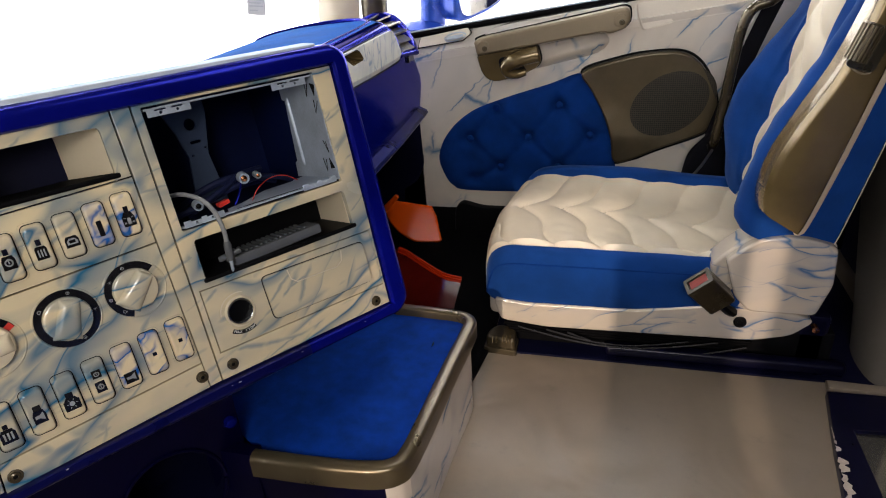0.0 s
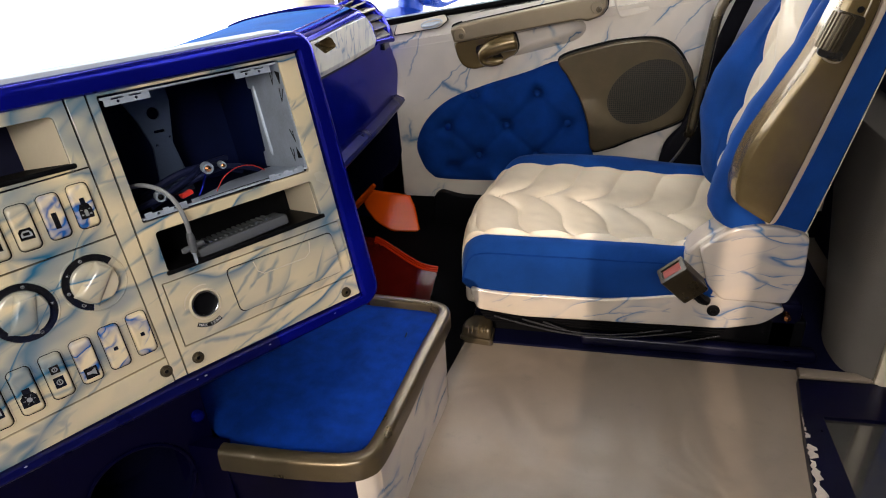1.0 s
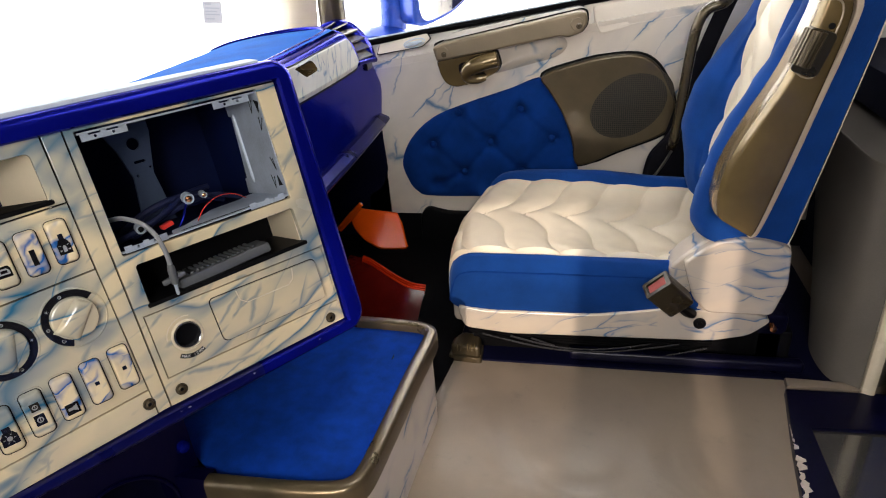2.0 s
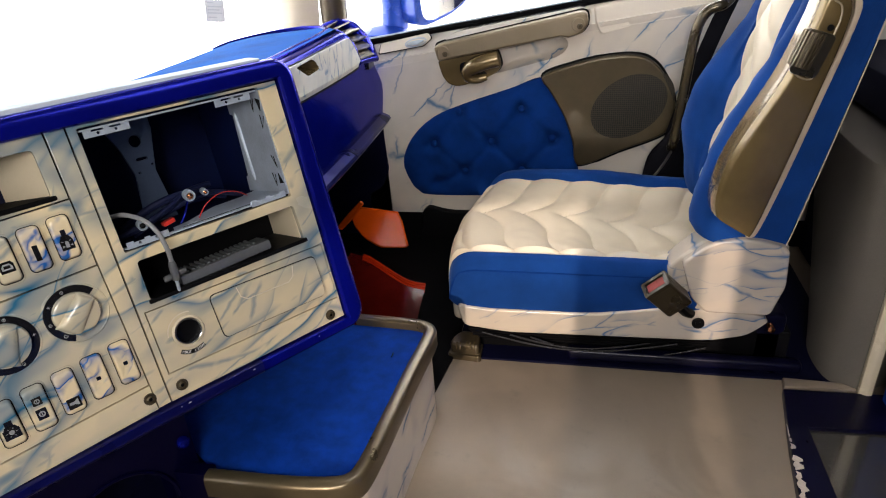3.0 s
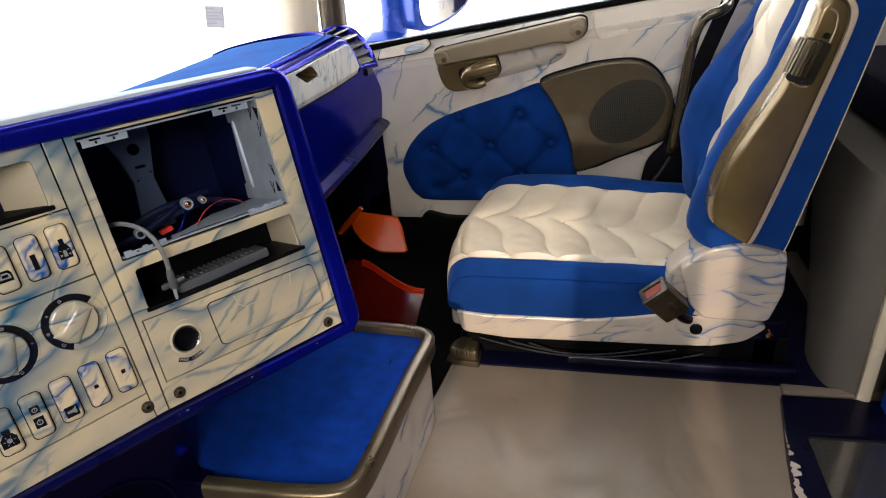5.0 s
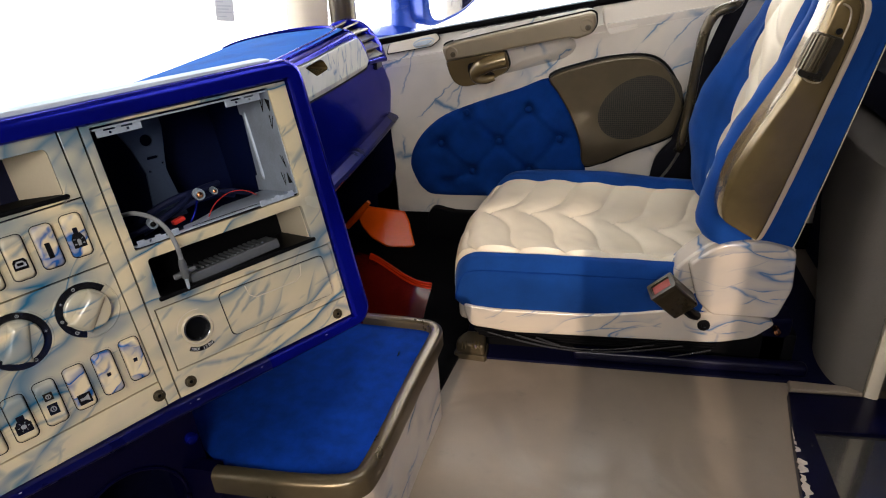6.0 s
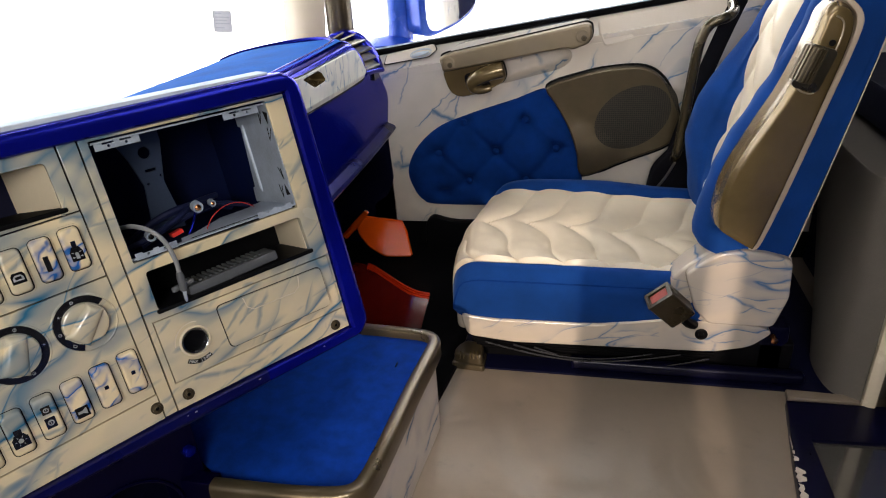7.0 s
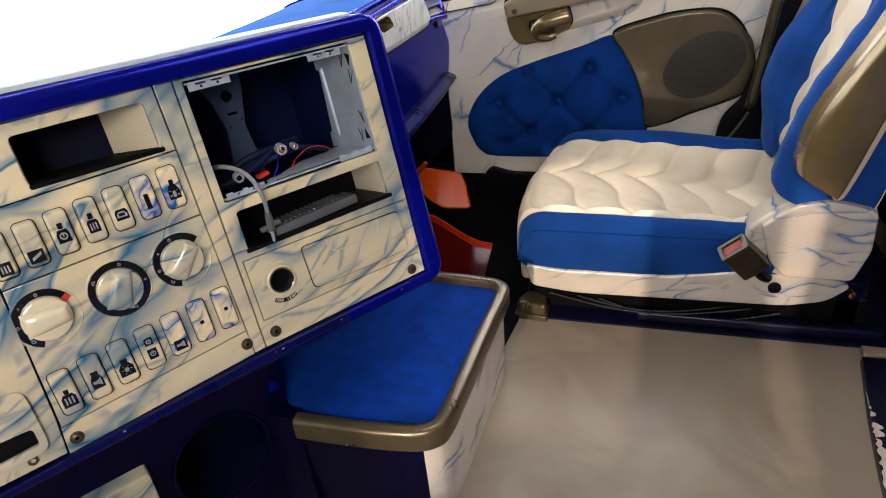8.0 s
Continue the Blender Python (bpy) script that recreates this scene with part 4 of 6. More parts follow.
for u, v, z, r, m1 in ((0.1275, 0.2055, -0.035, 0.0068, copper), (0.151, 0.2025, -0.05, 0.0042, copper), (0.0655, 0.190, -0.032, 0.0058, black)):
    plug = part("coax_plug", place(turned([(r, -0.010), (r, 0), (r * 0.9, 0.002), (r * 0.66, 0.002), (r * 0.62, -0.006), (0.0003, -0.006)], 22), Matrix.Translation((u, v, z)) @ pose(0, 0, 0, 8, -6, 0)), zinc, loom, "bright coaxial plug")
    part("pin", place(turned([(r * 0.5, -0.006), (r * 0.5, 0.001), (0.0003, 0.002)], 14), Matrix.Translation((u, v, z)) @ pose(0, 0, 0, 8, -6, 0)), m1, plug)
part("connector", place(box(-0.007, 0.007, -0.0025, 0.0025, -0.006, 0.006, 0.001), Matrix.Translation((0.0925, 0.1855, -0.029)) @ pose(0, 0, 0, 0, 0, 12)), red_mark, loom, "red plug housing")

# lower console body under the panels
n_h = Vector((0.808, -0.589, 0)).normalized()
LOWER_BODY = Matrix.Translation(Vector((-0.400, 0.538, 0)) + n_h * -0.035) @ Matrix((WV, Vector((0, 0, 1)), WV.cross(Vector((0, 0, 1))))).transposed().to_4x4()
lower = thing("lower_console", LOWER_BODY, "navy lower console with a round cup well", "console")
cup = circle(-0.062, 0.150, 0.062, 36, 0.068)
part("front", slab([(-0.56, 0.0), (0.035, 0.0), (0.035, 0.298), (-0.56, 0.298)], -0.02, 0.0, 0, 2, [cup]), navy_paint, lower)
part("cup_well", place(turned([(0.0635, -0.004), (0.0618, -0.0005), (0.0605, -0.003), (0.057, -0.11), (0.001, -0.112)], 40), Matrix.Translation((-0.062, 0.150, 0)) @ Matrix.Diagonal((1, 1.1, 1, 1))), dark_navy, lower, "dark round cup well")
part("bolt", place(turned([(0.0085, 0), (0.0085, 0.004), (0.006, 0.007), (0.0005, 0.0075)], 18), Matrix.Translation((0.024, 0.222, 0))), royal_paint, lower)
part("cup_rim", tube([(-0.062 + 0.0635 * math.cos(a), 0.150 + 0.0695 * math.sin(a), 0.0005) for a in (2 * math.pi * k / 48 for k in range(48))], 0.0028, 8, True), navy_paint, lower, "navy rim of the cup well")
part("trim_block", slab(rounded([(-0.26, 0.05), (-0.150, 0.05), (-0.146, 0.208), (-0.26, 0.208)], 0.006), 0.0, 0.02, 0.004), marble_console, lower, "cream marbled trim block")

# ---- pedestal with blue pad ----
pedestal = thing("console_pedestal", None, "low pedestal with blue suede pad, bronze rim and cream marbled side", "pedestal")
front_line = [(-0.379, 0.551), (-0.282, 0.553), (-0.216, 0.560), (-0.189, 0.573), (-0.178, 0.596), (-0.172, 0.66), (-0.1645, 0.786), (-0.157, 0.875), (-0.160, 0.905), (-0.180, 0.922), (-0.225, 0.928), (-0.30, 0.932)]
smooth_line = curve_through(front_line, 5, False)
rim_out = smooth_line + [(-0.52, 0.935), (-0.60, 0.70)]


def inset(line, d):
    out = []
    for k, p in enumerate(line):
        a, b = Vector(line[k - 1]), Vector(line[(k + 1) % len(line)])
        t = (b - a).normalized()
        out.append((p[0] - t.y * d, p[1] + t.x * d))
    return out


RIM = [(0.0, 0.160), (0.0, 0.1835), (0.0012, 0.1878), (0.0042, 0.1907), (0.0085, 0.1918), (0.0150, 0.1916), (0.0185, 0.1900), (0.0200, 0.1865), (0.0200, 0.170), (0.0200, 0.160), (0.0, 0.160)]


def swept(line, section):
    """A bar of that section (inward offset, height) along a line in plan."""
    ways = [(Vector(line[min(k + 1, len(line) - 1)]) - Vector(line[max(k - 1, 0)])).normalized() for k in range(len(line))]
    bm, rows = bmesh.new(), []
    for p, t in zip(line, ways):
        rows.append([bm.verts.new((p[0] - t.y * d, p[1] + t.x * d, z)) for d, z in section[:-1]])
    for a, b in zip(rows, rows[1:]):
        for i in range(len(a)):
            j = (i + 1) % len(a)
            bm.faces.new((a[i], a[j], b[j], b[i]))
    bm.faces.new(rows[0])
    bm.faces.new(rows[-1])
    return bm


part("rim", swept(smooth_line, RIM), mat("dark_bronze_rim_paint", (0.105, 0.082, 0.048), 0.3, 0.6, 0.4, 0.2, 25, 1500, 0.05, worn=0.08), pedestal, "bronze painted rim")
pc = (-0.33, 0.75)
part("pad", pillow(inset(rim_out, 0.0195), pc, 10, lambda x, y, r: 0.1815 - 0.004 * max(0, r - 0.9) * 10 + 0.0012 * noise.noise((x * 22, y * 22, 0))), suede, pedestal, "blue suede pad, slightly soiled")
part("pad_mark", slab([(-0.2150, 0.8255), (-0.2136, 0.8262), (-0.2130, 0.8320), (-0.2142, 0.8385), (-0.2149, 0.8330), (-0.2146, 0.8290)], 0.1825, 0.1838), black, pedestal, "small dark mark on the suede")
body_line = [(x - 0.010 if x > -0.25 else x, y + (0.010 if y < 0.6 else -0.006)) for x, y in smooth_line]
body_low = [(x - 0.004, y + 0.012) for x, y in body_line]


def skirt(top, low, z1, z0, lo, hi):
    return sheet(lambda u, v: tuple(Vector((*top[lo + round(u * (hi - lo))], z1)).lerp(Vector((*low[lo + round(u * (hi - lo))], z0)), v)), hi - lo, 3)


cut = 12
part("side", skirt(body_line, body_low, 0.162, 0.0, cut, len(body_line) - 1), marble_door, pedestal, "cream marbled pedestal side")
part("near_face", merge(skirt(body_line, body_low, 0.162, 0.0, 0, cut), box(-0.45, -0.379, 0.561, 0.58, 0.0, 0.185)), navy_paint, pedestal, "navy pedestal face")
part("bottom", slab([(-0.60, 0.70)] + body_line + [(-0.52, 0.92)], 0.150, 0.165), dark_navy, pedestal)


# ---- passenger dashboard ----
FACE_X = Matrix(((0, 0, 1, 0), (1, 0, 0, 0), (0, 1, 0, 0), (0, 0, 0, 1)))  # outline in y, z; its front faces +x
dash = thing("passenger_dashboard", None, "glossy royal blue dashboard with suede top and pale marbled strip", "dashboard")
DASH = curve_through([(-0.80, 0.50), (-0.745, 0.556), (-0.66, 0.576), (-0.58, 0.584), (-0.52, 0.588), (-0.465, 0.5915), (-0.438, 0.5915), (-0.4245, 0.586), (-0.4195, 0.572), (-0.419, 0.51), (-0.423, 0.43), (-0.431, 0.362), (-0.434, 0.350)], 5, False)


def dash_sheet(y0, y1, out=0.0, lo=0.0, hi=1.0, n=24):
    m = len(DASH) - 1

    def at(u, v):
        k = (lo + (hi - lo) * v) * m
        i = min(int(k), m - 1)
        x, z = Vector(DASH[i]).lerp(Vector(DASH[i + 1]), k - i)
        t = (Vector(DASH[i + 1]) - Vector(DASH[i])).normalized()
        start = y0 + 1.37 * min(0, x + 0.42)
        y = start + (min(y1, 1.58 - 1.1 * min(0.08, max(0, z - 0.43))) - start) * u
        swell = 0.012 * math.sin(math.pi * min(1, max(0, (y - 0.75) / 0.85)))
        soft = min(1, max(0, (y - 1.36) / 0.045)) * 0.018 * math.exp(-((x + 0.427) ** 2 + (z - 0.588) ** 2) / 0.0011)  # the ridge rounds off towards the vent
        return (x - t.y * out + swell - soft, y, z + t.x * out - soft)

    return sheet(at, n, 40)


dash_skin = dash_sheet(0.93, 1.58)
bmesh.ops.delete(dash_skin, geom=[f for f in dash_skin.faces if 1.065 < f.calc_center_median().y < 1.175 and 0.542 < f.calc_center_median().z < 0.574 and f.calc_center_median().x > -0.45], context="FACES")  # opening behind the latch pocket
bmesh.ops.delete(dash_skin, geom=[f for f in dash_skin.faces if f.calc_center_median().y > 1.40 and f.calc_center_median().z > 0.522 and f.calc_center_median().x > -0.505], context="FACES")  # and under the vent
part("body", dash_skin, royal_paint, dash)
EDGE = [Vector(v.co) for v in dash_sheet(0.93, 1.58, -0.001, n=1).verts][41:]
part("body_end", sheet(lambda u, v: Vector(EDGE[round(40 * u)]).lerp(Vector((-0.64, 1.52, 0.45)), v), 40, 2), royal_paint, dash)
# lip and knee panel carry the shade under the dashboard in darker blues
part("knee_edge", sheet(lambda u, v: (-0.434 + 0.012 * math.sin(math.pi * min(1, (0.19 + 0.64 * u) / 0.85)) + (0.0, 0.020, 0.023, 0.017, -0.03)[round(4 * v)], 0.94 + 0.64 * u, (0.361, 0.352, 0.345, 0.336, 0.333)[round(4 * v)]), 16, 4), royal_shaded, dash, "protruding lower lip")
part("underside", sheet(lambda u, v: (-0.440 - 0.10 * v - 0.05 * v * v, 0.94 + 0.64 * u, 0.336 - 0.15 * v), 4, 6), navy_paint, dash, "knee panel under the lip, shade in its navy")
part("lower_face", box(-0.66, -0.62, 0.7, 1.6, 0.0, 0.34), dark_navy, dash)
part("top_pad", dash_sheet(0.93, 1.405, 0.004, 0.088, 0.452), suede_dash, dash, "blue suede dashboard top")
STRIP_LOW = [(0.93, 0.524), (1.07, 0.521), (1.20, 0.517), (1.30, 0.514), (1.385, 0.5125)]
strip_line = [(0.93, 0.583), (1.08, 0.583), (1.20, 0.583), (1.30, 0.582), (1.342, 0.580), (1.363, 0.566), (1.388, 0.535), (1.391, 0.526), (1.380, 0.5225), (1.30, 0.524), (1.20, 0.527), (1.07, 0.531), (0.93, 0.534)]


def onto_dash(bm, lift=0.0):
    for v in bm.verts:
        v.co.x += 0.012 * math.sin(math.pi * min(1, max(0, (v.co.y - 0.75) / 0.85))) - 0.4187 + lift - 0.06 * max(0, v.co.z - 0.52)
    return bm


latch_line = rounded([(1.072, 0.5785), (1.137, 0.5795), (1.150, 0.5745), (1.163, 0.560), (1.158, 0.557), (1.111, 0.556)], 0.005)
strip = part("strip", onto_dash(place(slab(curve_through(strip_line, 3), -0.001, 0.0055, 0.0012, 2, [latch_line]), FACE_X)), marble_strip, dash, "pale marbled glove box strip")


def strip_foot(u, v):
    y = 0.93 + 0.455 * u
    k = min(3, sum(y > p[0] for p in STRIP_LOW[1:]))
    (ya, za), (yb, zb) = STRIP_LOW[k], STRIP_LOW[k + 1]
    low = za + (zb - za) * (y - ya) / (yb - ya)
    return (0.0053 - 0.0048 * v, y, low + 0.0108 * (1 - v))


part("strip_chamfer", onto_dash(sheet(strip_foot, 24, 3)), marble_strip, strip, "slanting lower edge of the strip")
seam_line = [(y, z + (0.0018 if z > 0.545 else -0.0125 if y < 1.388 else -0.005)) for y, z in strip_line]
part("strip_seam", onto_dash(place(slab(curve_through(seam_line, 3), -0.003, 0.0012, 0, 2, [latch_line]), FACE_X)), black, strip)
part("latch_pocket", onto_dash(place(pillow(latch_line, (1.128, 0.569), 10, lambda x, y, r: 0.0052 - 0.022 * (1 - r**4)), FACE_X)), bronze, strip, "bronze finger pocket of the glove box latch")
# side vent: slats between two blue hoops over the rounded end of the dashboard
VENT_NEAR = curve_through([(-0.492, 0.5875), (-0.466, 0.592), (-0.442, 0.584), (-0.421, 0.562), (-0.411, 0.535), (-0.410, 0.520)], 5, False)
VENT_FAR = curve_through([(-0.525, 0.588), (-0.490, 0.599), (-0.451, 0.590), (-0.422, 0.559), (-0.406, 0.526), (-0.402, 0.506)], 5, False)


def across_vent(f, k, sink):
    """A point of the vent between its near hoop (f = 0) and far hoop (f = 1), sunk below its skin; also its tangent and outward normal."""
    def at(i):
        i = max(0, min(len(VENT_NEAR) - 1, i))
        return Vector(VENT_NEAR[i]).lerp(Vector(VENT_FAR[i]), f)

    t = (at(k + 1) - at(k - 1)).normalized()
    out = Vector((-t.y, t.x))
    p = at(k) - out * sink
    return Vector((p.x, 1.403 + 0.094 * f, p.y)), Vector((t.x, 0, t.y)), Vector((out.x, 0, out.y))


def hoop(y0, y1, f, thick, name):
    n = len(VENT_NEAR) - 1

    def at(u, v):
        a = 2 * math.pi * v
        cy, ch = (abs(math.cos(a)) ** 0.6 * (1 if math.cos(a) > 0 else -1), abs(math.sin(a)) ** 0.6 * (1 if math.sin(a) > 0 else -1))
        p = across_vent(f, round(u * n), thick / 2 * (1 - ch))[0]
        return (p.x, (y0 + y1) / 2 + (y1 - y0) / 2 * cy, p.z)

    return part(name, sheet(at, n, 16), royal_paint, vent, "", 60)


vent = part("vent", sheet(lambda u, v: across_vent(u, round(v * 25), 0.016)[0], 2, 25), black, dash, "side air vent")
hoop(1.394, 1.410, 0.0, 0.018, "vent_frame")
hoop(1.482, 1.516, 1.0, 0.024, "vent_frame")
part("vent_frame", tube([(-0.412, 1.398, 0.520), (-0.409, 1.44, 0.516), (-0.406, 1.48, 0.511), (-0.404, 1.498, 0.508)], 0.0065, 10), royal_paint, vent)
for k in (3, 7, 11, 14, 17, 20, 23):
    p, t, out = across_vent(0.5, k, 0.0065)
    w = (out * 0.5 + t * 0.86).normalized()
    side = Vector((0, 1, 0))
    m = Matrix((w.cross(side), side, w)).transposed().to_4x4()
    part("slat", place(box(-0.0020, 0.0020, -0.041, 0.041, -0.0100, 0.0095, 0.0012), Matrix.Translation(p) @ m @ pose(0, 0, 0, 5)), bronze_matt, vent)
ring = curve_through([(-0.447, 0.96, 0.5925), (-0.450, 1.15, 0.5925), (-0.458, 1.33, 0.592), (-0.478, 1.395, 0.592), (-0.53, 1.432, 0.590), (-0.61, 1.43, 0.584), (-0.70, 1.40, 0.571), (-0.74, 1.38, 0.559)], 6, False)
part("pad_rim", tube(ring, 0.0055, 10), royal_paint, dash, "raised blue rim round the suede")
part("dash_button", onto_dash(place(slab(rect(1.448, 1.492, 0.4925, 0.511, 0.006), -0.001, 0.005, 0.002), FACE_X)), black_gloss, dash, "small black button")
part("dash_pin", onto_dash(place(slab(circle(1.39, 0.325, 0.003, 10), -0.012, -0.008), FACE_X)), steel, dash)

# ---- passenger door ----
def sill(x):
    return 0.532 + 0.134 * (x + 0.45)


door = tagged(thing("door_1", None, "closed cream marbled passenger door with tufted blue pad and bronze fittings", "door"), kind="structure")
recess_hole = rounded([(-0.150, 0.445), (-0.126, 0.449), (-0.003, 0.478), (0.019, 0.491), (0.028, 0.508), (0.020, 0.523), (0.0, 0.526), (-0.150, 0.497)], 0.010, 5)
door_line = rounded([(-0.437, 0.20), (-0.46, 0.15), (-0.50, 0.125), (-0.50, 0.075), (0.62, 0.075), (0.62, sill(0.62) - 0.052), (-0.447, sill(-0.447) - 0.052)], 0.01)
part("door_panel", side_slab(door_line, 1.600, 1.66, 0.012, 4, [recess_hole]), marble_door, door, "cream marbled door lining")
part("kick_panel", side_slab(rounded([(-0.44, 0.0), (0.62, 0.0), (0.62, 0.085), (-0.44, 0.085)], 0.01), 1.604, 1.64, 0.004), black, door, "black lower door panel")
part("kick_pocket", side_slab(rounded([(-0.36, 0.0), (0.55, 0.0), (0.55, 0.082), (-0.28, 0.085), (-0.335, 0.100), (-0.355, 0.08)], 0.02), 1.585, 1.61, 0.006), black, door, "black door pocket")
bowl_c = (-0.06, 0.490)
part("pull_recess", place(pillow(recess_hole, bowl_c, 8, lambda x, y, r: -1.601 - 0.042 * (1 - r**5)), SIDE), marble_door, door, "recessed grip hollow")


def slope(bm):
    """Leans the upper edge of the door back towards the window."""
    for v in bm.verts:
        v.co.y += 0.75 * max(0.0, v.co.z - sill(v.co.x) + 0.052)
    return bm


part("upper_slope", sheet(lambda u, v: (-0.45 + 1.07 * u, 1.5992 + 0.0393 * v - 0.006 * math.sin(math.pi * v), sill(-0.45 + 1.07 * u) - 0.070 + 0.0595 * v), 24, 10), marble_door, door, "sloping cream edge under the window")
part("glass_guide", tube([(-0.47 + 1.1 * k / 10, 1.634, sill(-0.47 + 1.1 * k / 10) - 0.0005) for k in range(11)], 0.0028, 8), zinc, door, "thin bright edge of the window seal")
part("weatherstrip", tube([(-0.47 + 1.1 * k / 10, 1.636, sill(-0.47 + 1.1 * k / 10) - 0.008) for k in range(11)], 0.0085, 8), rubber, door, "black window seal")
pane = part("pane", side_slab([(-0.52, sill(-0.52) - 0.01), (0.62, sill(0.62) - 0.01), (0.62, 1.3), (-0.46, 1.3)], 1.640, 1.644), glass, door, "clear window pane")
pane.visible_shadow = False
upper = rounded([(0.080, 0.586), (0.087, 0.545), (0.098, 0.524), (0.62, 0.640), (0.62, 0.660)], 0.010, 4)
part("upper_pad", slope(side_slab(upper, 1.5980, 1.606, 0.006, 4)), cream_door, door, "plain cream upper pad")

pad_line = curve_through([(-0.381, 0.168), (-0.394, 0.222), (-0.366, 0.285), (-0.305, 0.340), (-0.22, 0.375), (-0.107, 0.410), (-0.038, 0.434), (-0.012, 0.412), (0.028, 0.340), (0.050, 0.262), (0.058, 0.185), (0.045, 0.135), (-0.17, 0.128), (-0.325, 0.128), (-0.360, 0.140)], 6)
BUTTONS = [(-0.306, 0.274), (-0.236, 0.355), (-0.082, 0.361), (-0.157, 0.279), (-0.007, 0.287), (-0.228, 0.200), (-0.082, 0.204), (-0.30, 0.165), (0.0, 0.16)]
CREASES = [(0, 1), (1, 3), (3, 2), (2, 4), (0, 5), (5, 3), (3, 6), (6, 4), (5, 7), (6, 8)]

EDGE_FOLDS = [((-0.306, 0.274), (-0.39, 0.25)), ((-0.236, 0.355), (-0.25, 0.40)), ((-0.082, 0.361), (-0.088, 0.44)), ((-0.007, 0.287), (0.06, 0.292))]


def tuft(x, y, r):
    h = 0.022 * (1 - r**5) ** 0.6 if r < 1 else 0.0
    for bx, by in BUTTONS:
        h -= 0.015 * math.exp(-((x - bx) ** 2 + (y - by) ** 2) / 0.00032)
    for a, b in CREASES:
        p, q, s = Vector(BUTTONS[a]), Vector(BUTTONS[b]), Vector((x, y))
        t = min(1, max(0, (s - p).dot(q - p) / (q - p).length_squared))
        h -= 0.0050 * math.exp(-((s - p - t * (q - p)).length_squared) / 0.00009)
    for (px, py), (qx, qy) in EDGE_FOLDS:
        p, q, s = Vector((px, py)), Vector((qx, qy)), Vector((x, y))
        t = min(1, max(0, (s - p).dot(q - p) / (q - p).length_squared))
        h -= 0.0042 * (1 - 0.6 * t) * math.exp(-((s - p - t * (q - p)).length_squared) / 0.00007)
    return 1e-4 + max(0, h) - 1.600


def side_pillow(line, centre, rings, fn):
    """A pillow over an outline in x, z that swells towards -y."""
    return place(pillow(line, centre, rings, fn), SIDE)


pad = part("tufted_pad", side_pillow(curve_through(pad_line, 2), (-0.16, 0.27), 46, tuft), suede_dark, door, "deep blue tufted suede pad")
for bx, by in BUTTONS[:7]:
    part("button", place(turned([(0.0085, -0.002), (0.0085, 0.002), (0.006, 0.0045), (0.0005, 0.0055)], 16), Matrix.Translation((bx, 1.5905, by)) @ pose(0, 0, 0, 90)), suede_dark, pad)

pod_line = curve_through([(-0.030, 0.4405), (0.05, 0.468), (0.125, 0.482), (0.19, 0.480), (0.232, 0.452), (0.262, 0.40), (0.274, 0.352), (0.262, 0.312), (0.235, 0.290), (0.15, 0.256), (0.080, 0.224), (0.050, 0.228), (0.042, 0.28), (0.020, 0.345), (-0.010, 0.400)], 5)
pod = part("speaker_pod", side_slab(pod_line, 1.578, 1.605, 0.0055, 4), bronze_matt, door, "bronze painted speaker housing")
# black sheet draws the pod's shadow on the door, wider below
part("pod_shadow_gap", side_slab([(x + (0.004 if x > 0.1 else -0.003), y + (0.004 if y > 0.36 else -0.009)) for x, y in pod_line], 1.597, 1.6005), black, pod)


def perforated():
    m, n, l, p = nodes_of("perforated_bronze_grille")
    co = n.new("ShaderNodeTexCoord").outputs["Object"]
    v = n.new("ShaderNodeTexVoronoi")
    v.inputs["Scale"].default_value, v.inputs["Randomness"].default_value = 215, 0.1
    l.new(co, v.inputs["Vector"])
    r = ramp(n, [(0.34, (0.004, 0.004, 0.004)), (0.46, (0.036, 0.029, 0.019))])
    l.new(v.outputs["Distance"], r.inputs["Fac"])
    l.new(r.outputs["Color"], p.inputs["Base Color"])
    p.inputs["Roughness"].default_value, p.inputs["Metallic"].default_value = 0.55, 0.3
    bump_of(n, l, p, v.outputs["Distance"], 0.5, 0.0015)
    return m


grille_line = [(0.168 + 0.099 * math.cos(a) + 0.014 * math.sin(a), 0.3665 + 0.088 * math.sin(a) + 0.012 * math.cos(a)) for a in (2 * math.pi * k / 40 for k in range(40))]
part("grille", side_pillow(grille_line, (0.166, 0.3655), 6, lambda x, y, r: 0.0018 * (1 - r * r) - 1.5785), perforated(), pod, "finely perforated oval speaker grille")

bar_line = rounded([(-0.284, 0.517), (-0.265, 0.5245), (-0.05, 0.563), (0.056, 0.5825), (0.068, 0.577), (0.071, 0.555), (0.058, 0.5365), (0.027, 0.526), (0.014, 0.531), (-0.137, 0.506), (-0.276, 0.4835)], 0.007, 4)
part("handle_gap", side_slab([(x + 0.0030 * (1 if x > -0.1 else -1), z + (0.0030 if z > sill(x) - 0.048 else -0.0030)) for x, z in bar_line], 1.5975, 1.6005), black, door, "dark gap round the pull handle")
bar = part("pull_bar", side_slab(bar_line, 1.566, 1.600, 0.006, 3), bronze_pale, door, "pale bronze painted pull handle")
